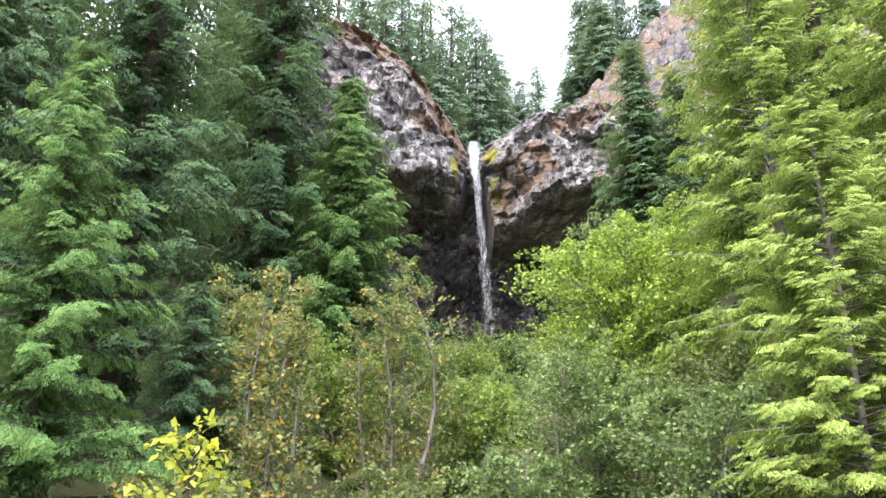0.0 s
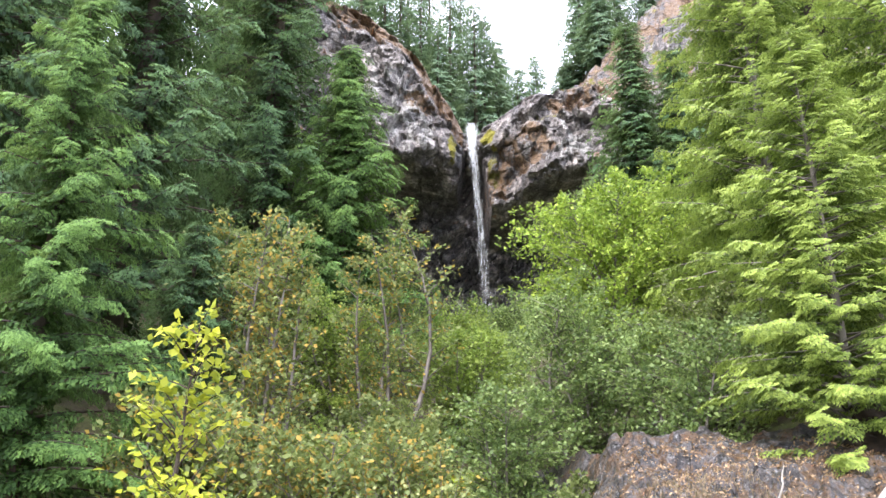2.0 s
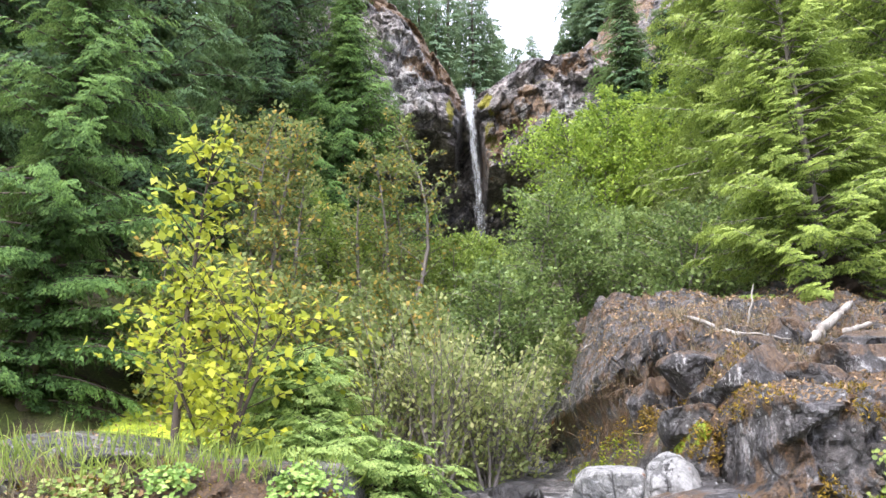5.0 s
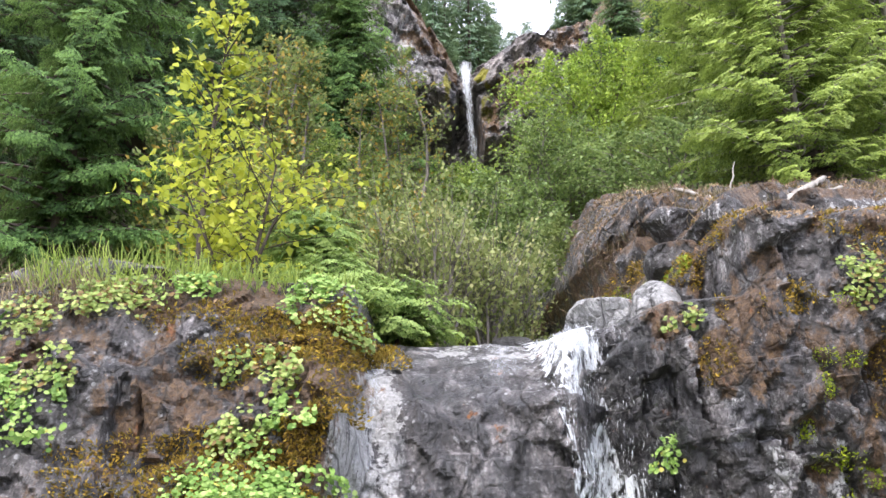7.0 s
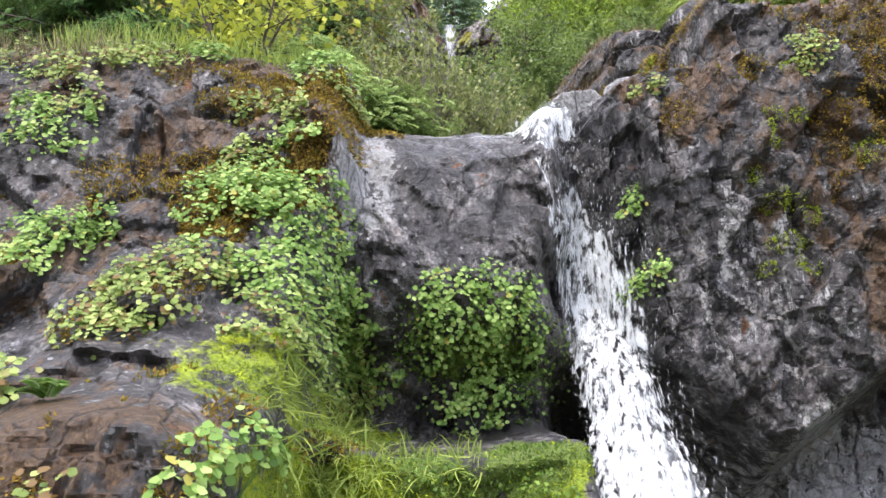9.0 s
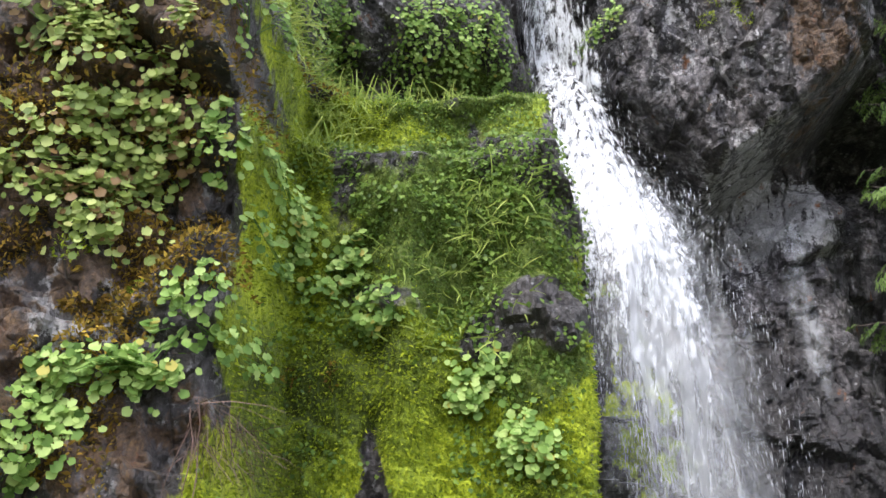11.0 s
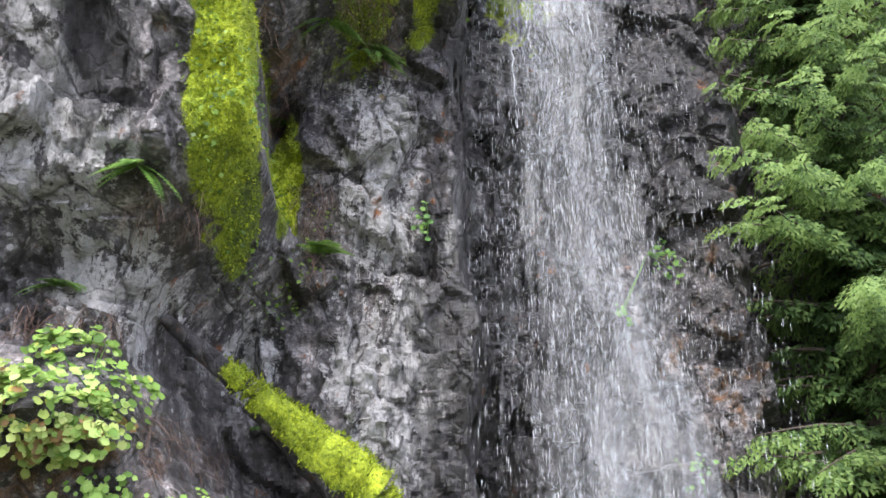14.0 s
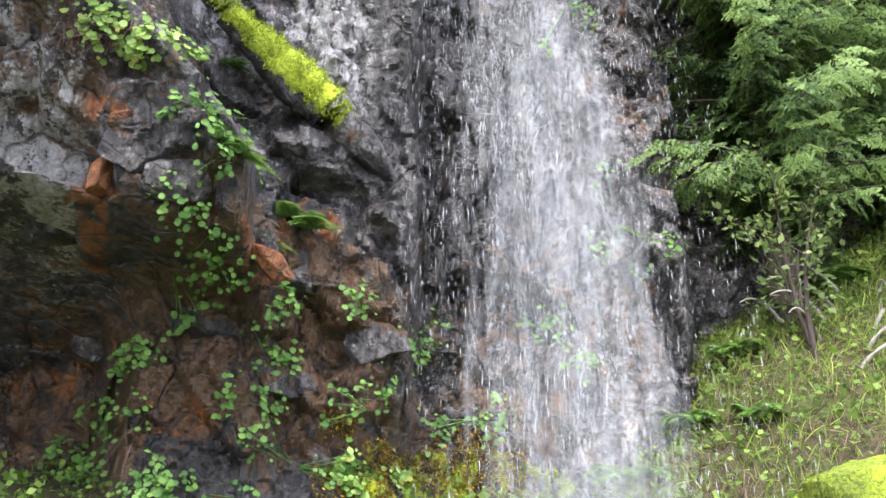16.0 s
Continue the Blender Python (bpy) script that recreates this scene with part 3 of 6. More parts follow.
RUST_PATCHES = [(0.3, 4.0, 1.6, 1.2, 0.75), (-1.2, 3.6, 1.2, 1.0, 0.7), (2.6, 3.6, 1.2, 0.9, 0.5), (-1.6, 11.6, 0.5, 0.6, 0.5), (-0.95, 18.3, 0.3, 0.7, 0.9), (-1.6, 17.3, 0.8, 0.5, 0.6), (2.9, 18.8, 0.3, 0.8, 0.6), (4.6, 17.0, 0.6, 1.0, 0.6), (-0.2, 4.1, 1.5, 1.2, 0.42), (-1.4, 5.6, 0.8, 0.6, 0.5), (2.6, 20.3, 0.6, 0.5, 0.7), (-2.3, 19.3, 1.5, 0.35, 0.85), (-2.0, 18.0, 0.9, 0.9, 0.55), (-2.3, 14.0, 1.3, 1.3, 0.85), (-1.8, 12.9, 0.7, 0.6, 0.7), (-1.2, 18.4, 0.5, 0.6, 0.6), (4.2, 20.6, 2.4, 0.5, 0.75), (2.6, 20.9, 1.4, 0.3, 0.7),
                (3.9, 18.2, 0.8, 1.4, 0.5), (2.2, 19.3, 0.25, 0.5, 0.6), (-2.4, 11.9, 0.5, 0.8, 0.6), (-3.0, 16.6, 1.2, 0.8, 0.5), (-0.4, 9.6, 0.4, 0.5, 0.4), (0.9, 3.3, 1.2, 0.6, 0.6), (3.4, 4.6, 1.8, 1.3, 0.4), (4.6, 8.0, 0.7, 2.0, 0.3), (-3.6, 18.8, 1.0, 0.8, 0.5)]
# Pale rock and stains; (0.6, 19.1) also paints the slab top's wet sheen.
PALE_PATCHES = [(-1.5, 4.95, 0.3, 0.4, 0.8), (-1.75, 9.0, 0.16, 1.2, 0.9), (-0.55, 17.9, 0.3, 0.9, 0.8), (0.6, 19.1, 0.8, 0.3, 0.5), (0.3, 18.2, 0.6, 0.8, 0.25), (0.45, 17.3, 0.5, 0.5, 0.3), (-1.85, 12.3, 0.25, 0.7, 0.8), (-1.95, 9.4, 0.25, 0.9, 0.65), (0.7, 9.0, 0.4, 1.2, 0.72),
                (0.9, 7.0, 0.6, 1.1, 0.75), (1.5, 8.3, 0.22, 0.9, 0.9), (-0.35, 7.2, 0.3, 0.4, 0.6), (3.4, 17.0, 1.0, 1.0, 0.34), (-1.75, 8.1, 0.5, 0.5, 0.75), (1.95, 19.5, 0.4, 0.35, 0.7), (4.5, 15.3, 0.9, 0.7, 0.9), (3.6, 14.9, 0.8, 0.6, 0.5), (-1.3, 7.3, 0.5, 0.5, 0.6), (-1.7, 5.3, 0.5, 0.7, 0.6)]
# Wet rock; those in the low cave and the 15.7 hole also paint shade.
WET_SHADE_PATCHES = [(-1.7, 2.9, 1.6, 1.2, 1.1), (0.3, 3.6, 1.4, 1.4, 1.0), (1.9, 16.3, 0.6, 3.2, 0.9), (2.6, 11.6, 1.6, 2.4, 1.0), (2.4, 7.0, 1.5, 3.0, 0.8), (4.1, 11.4, 1.4, 2.6, 0.9), (0.35, 17.9, 0.8, 1.0, 0.55), (1.22, 8.2, 0.14, 1.6, 0.8), (-1.5, 9.6, 0.32, 1.4, 0.95),
               (0.6, 15.7, 0.8, 0.4, 0.9), (0.2, 4.2, 1.6, 1.4, 0.75), (-2.0, 3.4, 1.2, 1.0, 0.8), (-2.6, 18.4, 0.6, 0.5, 0.4)]
IRON_PATCHES = [(0.25, 4.5, 0.28, 0.22, 0.85), (-1.14, 4.8, 0.18, 0.3, 0.85), (-1.05, 5.3, 0.2, 0.15, 0.6), (-1.5, 4.0, 0.5, 0.4, 0.5), (0.6, 5.0, 0.4, 0.3, 0.45), (-0.4, 3.3, 0.6, 0.3, 0.4)]


MOSS_GAPS = [(-0.17, 11.0, 0.12, 1.0, 0.95), (0.82, 11.0, 0.07, 0.6, 0.8), (0.0, 10.6, 0.3, 0.16, 0.7), (0.62, 12.6, 0.28, 0.2, 0.8), (0.6, 15.7, 0.8, 0.3, 1.0), (-0.1, 12.9, 0.3, 0.12, 0.6), (1.0, 12.75, 0.35, 0.2, 0.9)]


GOLD_PATCHES = [(2.5, 3.1, 0.8, 0.5, 0.9), (1.1, 2.95, 0.5, 0.35, 0.8), (2.78, 19.75, 0.12, 0.3, 0.9), (2.6, 18.7, 0.2, 0.4, 0.9), (4.1, 18.4, 0.25, 0.7, 0.9), (-0.84, 18.7, 0.3, 0.2, 1.0), (-1.05, 17.5, 0.25, 0.5, 1.0), (-1.8, 16.9, 0.35, 0.35, 0.9), (-1.85, 17.7, 0.3, 0.25, 0.8), (-2.2, 19.2, 1.4, 0.3, 0.7), (-0.95, 18.9, 0.7, 0.3, 0.9), (-1.0, 18.2, 0.4, 0.7, 0.75), (-1.75, 18.4, 0.35, 0.4, 0.55), (-1.2, 17.5, 0.5, 0.4, 0.6), (-2.2, 17.2, 1.2, 0.6, 0.35), (-2.0, 13.8, 1.2, 1.2, 0.6), (-1.7, 12.8, 0.7, 0.6, 0.5),
                (2.55, 20.05, 0.12, 0.4, 0.9), (3.05, 20.15, 0.22, 0.25, 0.8), (3.2, 19.3, 0.3, 0.4, 0.7), (4.4, 19.8, 0.9, 0.6, 0.6), (4.75, 18.7, 0.4, 0.7, 0.8), (4.9, 17.6, 0.3, 0.6, 0.6), (-2.3, 11.4, 0.6, 0.8, 0.4), (-2.9, 16.2, 1.2, 0.5, 0.4), (3.8, 20.6, 1.4, 0.3, 0.6)]
CUSHIONS = [(3.5, 18.6, 0.14, 0.09), (3.75, 18.55, 0.1, 0.07), (3.45, 18.3, 0.16, 0.08), (3.3, 17.95, 0.07, 0.1), (3.55, 17.7, 0.2, 0.09), (3.8, 17.55, 0.14, 0.1), (3.6, 17.3, 0.22, 0.1), (3.75, 17.05, 0.15, 0.08), (3.4, 17.05, 0.1, 0.08), (4.5, 18.2, 0.2, 0.14), (3.75, 19.1, 0.1, 0.06),
            (-1.9, 12.7, 0.1, 0.07), (-1.55, 12.5, 0.08, 0.05), (-2.1, 10.9, 0.12, 0.1), (-1.6, 10.6, 0.07, 0.05), (2.0, 20.0, 0.2, 0.25), (2.25, 20.15, 0.12, 0.3)]


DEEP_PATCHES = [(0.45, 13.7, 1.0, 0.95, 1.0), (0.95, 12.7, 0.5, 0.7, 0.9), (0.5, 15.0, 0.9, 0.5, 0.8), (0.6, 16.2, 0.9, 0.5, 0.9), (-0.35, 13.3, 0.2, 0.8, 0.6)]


def heave(x, z):
    """How far broken rock stands up on the top of the right-hand block."""
    y = cliff_smooth(x, z)
    n = 0.3 * blocks(x * 1.7, y * 1.7, z * 0.6, 401, 60.0) + 0.12 * blocks(x * 4.3, y * 4.3, z * 2.0, 411, 45.0) + 0.12 * fbm(x * 3, y * 3, z * 3, 4, 421)
    return n * smooth(20.3, 20.9, z) * smooth(1.9, 2.6, x)


def moss_zone(x, z):
    return np.clip(zone(x, z, MOSS_PATCHES) - zone(x, z, MOSS_GAPS), 0, 1)


def land(x, y):
    """Height of the ground: stream bed, the step behind the cliff, the hanging valley, the upper step and the hills."""
    z = np.interp(y, [-60, -8, 2, 5.5, 8.3, 11.2, 11.9, 12.6, 15, 20, 30, 40, 46, 49.5, 51.5, 60, 75, 120, 300, 1500],
                  [-6, -1, 0.0, 0.9, 2.4, 3.6, 18.6, 19.2, 20.6, 24, 29, 33.5, 35, 36, 45.5, 50, 57, 68, 110, 300])
    up = smooth(11.2, 12.6, y)
    side = np.clip(np.abs(x - 1.0) - (2.2 + 0.02 * np.clip(y, 0, 60)), 0, 400)
    z = z + up * np.minimum(0.42 * side, 30 + 0.1 * side) + (1 - up) * np.minimum(0.3 * np.clip(side - 1.5, 0, 400) * smooth(-5, 7, y), 40)
    z = z + up * smooth(2.6, 4.6, x) * smooth(30, 13, y) * 0.9 + (1 - up) * np.minimum(0.75 * np.clip(x - 3.6, 0, 9), 1.6 + 0.3 * np.clip(x - 5.7, 0, 6)) * smooth(4.5, 8.5, y)
    return z + 0.35 * fbm(x * 0.35, y * 0.35, x * 0, 4, 71) * (0.4 + up)

# ---------------- ground, lower cliff, upper cliff ----------------
gx = np.concatenate([-np.geomspace(1500, 31, 16), np.arange(-30, 34.1, 0.5), np.geomspace(36, 1500, 16)])
gy = np.concatenate([-np.geomspace(1500, 21, 14), np.arange(-20, 0, 1.0), np.arange(0, 12, 0.16), np.arange(12, 90, 0.8), np.geomspace(92, 1500, 16)])
gv, gf = sheet(gx, gy, lambda u, v: (u, v, land(u, v)))
ground = new("ground", mesh_of("ground", gv, gf, mat_ground, None, True))
tagged(ground, "mossy forest floor of the stream valley and hills", "ground", kind="structure")

cx = np.concatenate([np.arange(-20, -7, 0.4), np.arange(-7.0, -3.6, 0.08), np.arange(-3.6, 5.0, 0.031), np.arange(5.0, 9.0, 0.07), np.arange(9, 22, 0.4)])
cz = np.concatenate([np.arange(-0.5, 2.4, 0.1), np.arange(2.4, 21.6, 0.031), np.arange(21.6, 23.3, 0.04)])
cv, cf = sheet(cx, cz, lambda u, v: (u, cliff(u, v), v + heave(u, v)))
cu, cw = np.repeat(cx, len(cz)), np.tile(cz, len(cx))
cliff_marks = {"moss": np.maximum(moss_zone(cu, cw), 0.75 * smooth(19.6, 20.3, cw) * smooth(1.5, 0.6, cu)), "rust": np.maximum(np.maximum(zone(cu, cw, RUST_PATCHES), 0.75 * zone(cu, cw, GOLD_PATCHES)), 0.45 * smooth(20.2, 20.6, cw) * smooth(1.7, 2.3, cu)), "pale": zone(cu, cw, PALE_PATCHES), "wet": zone(cu, cw, WET_SHADE_PATCHES), "iron": 0.65 * zone(cu, cw, IRON_PATCHES), "deep": zone(cu, cw, DEEP_PATCHES)}
lower_cliff = new("lower_cliff", mesh_of("lower_cliff", cv, cf, mat_cliff, cliff_marks, True, 13))
tagged(lower_cliff, "dark wet basalt cliff with bright green moss and rusty patches", "cliff", kind="structure")


UPPER_TOP = np.array([(-9, 55.5), (-6, 54.2), (-4.3, 53.4), (-2.7, 52.2), (-1.4, 50.7), (-0.1, 48.7), (0.9, 47.0), (1.3, 46.2), (2.0, 46.1), (2.5, 46.3), (3.4, 46.8), (5.2, 47.3), (8.2, 47.3), (10, 47.2), (14, 47.6)])


def upper_face(x, z):
    top = np.interp(x, UPPER_TOP[:, 0], UPPER_TOP[:, 1])
    under = np.interp(x, [-9, -4.2, -0.7, 0.9, 1.3, 2.2, 2.6, 3.9, 5, 8, 14], [44.2, 44.0, 43.5, 43.0, 45.2, 45.2, 41.1, 41.4, 41.9, 42.6, 42])
    face = np.interp(x, [-9, -4, -1.2, 0.6, 1.3, 2.1, 2.6, 5, 8, 14], [42, 42.6, 43, 44, 45.4, 45.4, 44.2, 42.4, 41.7, 42])
    cave = 49.0 - 0.16 * (z - 36) - 0.12 * np.clip(1.2 - x, 0, 8) * smooth(44, 36, z)
    y = np.where(z > under, face + 0.12 * (z - under), face + (cave - face) * smooth(0, 1.3, under - z))
    y = y + np.clip(z - top, 0, 99) * 2.2 + np.clip(z - top + 2.0, 0, 2.0) * (0.25 + 0.45 * smooth(1.4, 0.4, x))
    b1 = blocks(x * 0.5 + z * 0.1, y * 0.3, z * 0.4 - x * 0.12, 111, 60.0, 0.12)
    b2 = blocks(x * 1.1 + z * 0.4, y * 0.5, z * 1.3 - x * 0.3, 123, 45.0, 0.2)
    b3 = blocks(x * 2.4, y, z * 3.0, 133, 30.0, 0.2)
    # slanting beds in the hollow under the roof
    bed = (z - 0.75 * x + 0.5 * fbm(x * 0.5, z * 0.2, z * 0.5, 3, 161)) * 1.25
    bed = bed - np.floor(bed)
    y = y - 0.9 * bed ** 2 * smooth(0.4, 1.6, under - z)
    return y + 1.2 * b1 + 0.7 * b2 + 0.3 * b3 + 0.3 * fbm(x * 0.7, y * 0.4, z * 0.7, 4, 151)


ux, uz = np.arange(-12, 16.01, 0.11), np.arange(30, 60.0, 0.11)
uv, uf = sheet(ux, uz, lambda u, v: (u, upper_face(u, v), v))
a, b = uv[:, 0], uv[:, 2]
skyline = np.interp(a, UPPER_TOP[:, 0], UPPER_TOP[:, 1])
left_mass = smooth(1.6, 1.0, a)
upper_marks = {
    "rust": np.maximum(0.95 * smooth(-2.6, -0.6, b - skyline) * left_mass, zone(a, b, [(4.4, 44.0, 1.4, 1.6, 0.6), (3.0, 42.5, 0.7, 1.4, 0.6), (6.8, 46.4, 1.5, 0.6, 0.7), (9, 49, 3, 3, 0.7), (-1.0, 47.5, 1.0, 1.4, 0.45)])),
    "moss": np.maximum(zone(a, b, [(0.6, 44.6, 0.3, 1.2, 0.7), (2.5, 45.4, 0.4, 0.5, 0.8), (5.5, 45.6, 0.7, 0.4, 0.5), (2.8, 43.5, 0.4, 1.4, 0.45)]), 0.9 * smooth(0.05, 0.6, b - skyline) * smooth(5.0, 6.5, a)),
    "pale": zone(a, b, [(-2.2, 47.0, 2.2, 2.6, 0.36), (-1.6, 44.8, 1.6, 1.2, 0.4), (6.3, 43.8, 1.8, 1.5, 0.38), (-0.5, 40.6, 1.6, 1.3, 0.6), (-0.2, 38, 1.6, 0.6, 0.55)]),
    # Shade under the roof painted through the wet mask; wet streak beside the notch.
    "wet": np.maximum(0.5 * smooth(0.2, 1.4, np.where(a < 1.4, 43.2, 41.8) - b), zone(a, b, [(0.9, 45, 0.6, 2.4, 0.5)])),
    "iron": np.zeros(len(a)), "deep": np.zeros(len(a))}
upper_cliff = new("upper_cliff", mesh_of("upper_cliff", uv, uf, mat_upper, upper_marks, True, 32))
tagged(upper_cliff, "weathered grey rock face, mossy on top, dark hollow beneath", "cliff", kind="structure")

# a rocky crag on the skyline above
kx, ky = np.arange(3, 30, 0.3), np.arange(50, 75, 0.3)


def crag(u, v):
    z = 45.6 + 1.03 * np.clip(u, 3, 22) + 0.5 * np.clip(v - 56, 0, 9) - 2.6 * np.clip(55.5 - v, 0, 9)
    n = blocks(u * 0.45, v * 0.45, z * 0.3, 211, 45.0, 0.12)
    n2 = blocks(u * 1.2, v * 1.2, z * 0.9, 221, 30.0, 0.15)
    n3 = blocks(u * 2.4, v * 2.4, z * 1.8, 231, 20.0, 0.1)
    return u, v + 2.2 * n + 0.9 * n2, z + 3.2 * n + 1.8 * n2 + 0.8 * n3


kv, kf = sheet(kx, ky, crag)
kn = vnoise(kv[:, 0] * 0.4, kv[:, 1] * 0.4, kv[:, 2] * 0.4, 5)
# The wet mask only darkens the crag's colour, to offset strong sky light.
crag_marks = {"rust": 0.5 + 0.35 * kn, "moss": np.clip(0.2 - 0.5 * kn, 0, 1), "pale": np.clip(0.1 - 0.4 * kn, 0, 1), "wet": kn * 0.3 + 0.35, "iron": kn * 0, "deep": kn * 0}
rock_crag = new("rock_crag", mesh_of("rock_crag", kv, kf, mat_upper, crag_marks, True, 32))
tagged(rock_crag, "reddish brown broken rock crag on the skyline", "rock", kind="structure")

# ---------------- trees ----------------


def spray_piece(twigs, rows, lean=52, seed=1, droop=0.22, wide=0.3):
    """A flat spray along x, 1 long: an axis and side twigs with small pointed leaflets that tilt this way and that."""
    rng = np.random.default_rng(seed)
    v, f = [(0, -0.008, 0), (0, 0.008, 0), (0.96, 0, 0)], [(0, 1, 2)]

    def leaflet(o, e, lf):
        g = np.array([-e[1], e[0], 0]) * wide * lf
        tip, tilt = o + e * lf, rng.normal(0, 0.3) * lf
        k = len(v)
        v.extend([tuple(o - g * 0.25), tuple(o + e * lf * 0.5 + g + [0, 0, tilt]), tuple(tip + [0, 0, -0.2 * lf + 0.5 * tilt])])
        f.append((k, k + 1, k + 2))

    for n in range(twigs):
        s = 0.06 + 0.88 * n / twigs
        for side in (-1, 1):
            ln = (0.46 * (1 - s) ** 0.8 + 0.1) * rng.uniform(0.75, 1.15)
            a = radians(lean + rng.normal(0, 6) - 14 * s)
            d, o = np.array([math.cos(a), side * math.sin(a), -0.12]), np.array([s, 0, 0])
            q = np.array([-d[1], d[0], 0])
            for r in range(rows):
                t = 0.15 + 0.6 * r / max(1, rows - 1)
                for w in (-1, 1):
                    leaflet(o + d * ln * t, d * 0.8 + q * w * 0.6, (0.13 + 0.22 * ln) * (1.05 - 0.4 * t) * rng.uniform(0.75, 1.25))
            leaflet(o + d * ln * 0.72, d, ln * 0.4)
    leaflet(np.array([0.86, 0, 0]), np.array([1.0, 0, 0]), 0.18)
    v = np.array(v)
    v[:, 2] -= droop * v[:, 0] ** 2
    return v, np.array(f)


FROND_FINE, FROND_MID, FROND_COARSE = spray_piece(5, 2), spray_piece(4, 2, 50, 2, 0.22, 0.36), spray_piece(3, 1, 46, 3, 0.22, 0.5)


def conifer(name, at, height, radius, material, label, seed, branches=80, sprays=14, piece=FROND_FINE, spray_len=0.5, hang=0.35, rise=0.1, first=0.06, droop=0.5, bark=None,
            lean=(0, 0), group="conifers on the valley sides", bare=0.0):
    rng = np.random.default_rng(seed)
    tree = thing(name, at, label, "conifer tree", group)
    bark = bark or mat_barkd
    pts = [(lean[0] * t * height + 0.04 * math.sin(5 * t + seed), lean[1] * t * height, t * height) for t in np.linspace(-0.02, 1, 12)]
    tr = (0.0075 if bark is mat_bark else 0.011) * height + 0.02
    v, f = tube_arrays(pts, [tr * (1 - t) ** 0.8 + 0.008 for t in np.linspace(0, 1, 12)], 8)
    limbs, crown = Heap(), Heap()
    trunk = part("trunk", mesh_of("trunk", v, f, bark, None, True), tree)
    mats, tips = [], []
    for n in range(branches):
        t = first + (0.99 - first) * (n + rng.random()) / branches
        env = (1 - t) ** 0.75 * (0.55 + 0.45 * min(1, (t - first) / 0.15 + 0.3))
        ln = radius * env * rng.uniform(0.7, 1.15) + 0.12
        az = n * 2.4 + rng.normal(0, 0.5)
        d0 = np.array([math.cos(az), math.sin(az), rise + 0.35 * t + rng.normal(0, 0.08)])
        base = np.array([lean[0] * t * height, lean[1] * t * height, t * height])
        s = np.linspace(0, 1, 5)[:, None]
        sag = np.array([0, 0, -1.0]) * droop * ln * rng.uniform(0.7, 1.3)
        curve = base + d0 * ln * s + sag * s ** 2 * (1 - 0.35 * s)
        lv, lf = tube_arrays(curve, 0.012 * ln * (1.05 - s[:, 0]) + 0.003, 3)
        limbs.add(lv, lf)
        k = max(4, int(sprays * (0.35 + 0.65 * ln / radius)))
        ss = np.clip(bare + (1 - bare) * (np.arange(k) + rng.random(k)) / k, 0.08, 1)
        pos = base + d0 * ln * ss[:, None] + sag * ss[:, None] ** 2 * (1 - 0.35 * ss[:, None])
        along = d0 * ln + sag * (2 * ss - 1.05 * ss ** 2)[:, None]
        along /= np.linalg.norm(along, axis=1, keepdims=True)
        sidev = np.cross(along, [0, 0, 1])
        sgn = np.where(np.arange(k) % 2 == 0, 1.0, -1.0)[:, None]
        fwd = np.clip(0.2 + 0.8 * ss, 0, 1.0)[:, None]
        x = along * fwd + sidev * sgn * (1.5 - 0.9 * ss)[:, None] + np.array([0, 0, -1.0]) * (hang * rng.uniform(0.5, 1.4, k))[:, None]
        x += rng.normal(0, 0.26, x.shape)
        size = spray_len * (1.15 - 0.45 * ss) * rng.uniform(0.75, 1.25, k) * (0.55 + 0.45 * min(1, ln / radius * 1.4))
        up = np.tile([0, 0, 1.0], (k, 1)) + along * 0.5 + rng.normal(0, 0.18, (k, 3))
        mats.append(frames_of(pos, x, up, size))
        # Low near the trunk, where the painted inner shade is deepest.
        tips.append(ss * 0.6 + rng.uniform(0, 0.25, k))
    crown.spread(piece[0], piece[1], np.concatenate(mats))
    tagged(part("branchwork", limbs.mesh("branchwork", bark, True), trunk), kind="stuff")
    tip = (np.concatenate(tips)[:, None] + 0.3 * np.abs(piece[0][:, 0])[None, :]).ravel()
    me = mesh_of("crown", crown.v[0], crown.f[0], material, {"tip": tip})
    tagged(part("crown", me, tree), kind="stuff")
    return tree


def leaf_piece():
    """One leaf along x, 1 long, folded a little along its middle."""
    v = [(0, 0, 0), (0.45, 0.34, 0.07), (1, 0, -0.08), (0.45, -0.34, 0.07)]
    return np.array(v), np.array([(0, 1, 2, 3)])


OVAL = leaf_piece()


def disc_leaf(n=9):
    """A rounded, shallowly cupped leaf with a notch at its stalk."""
    v = [(0.12, 0, -0.06)]
    for i in range(n):
        a = math.pi + (i + 0.5) / n * 2 * math.pi
        r = 0.5 * (1 + 0.07 * (-1) ** i)
        v.append((0.45 + r * math.cos(a), r * math.sin(a), 0.03 + 0.05 * math.cos(2 * a)))
    v = np.array(v)
    f = [(0, 1 + i, 1 + i + 1, 1 + i + 2) for i in range(0, n - 2, 2)]
    return v, np.array(f)


ROUND = disc_leaf()


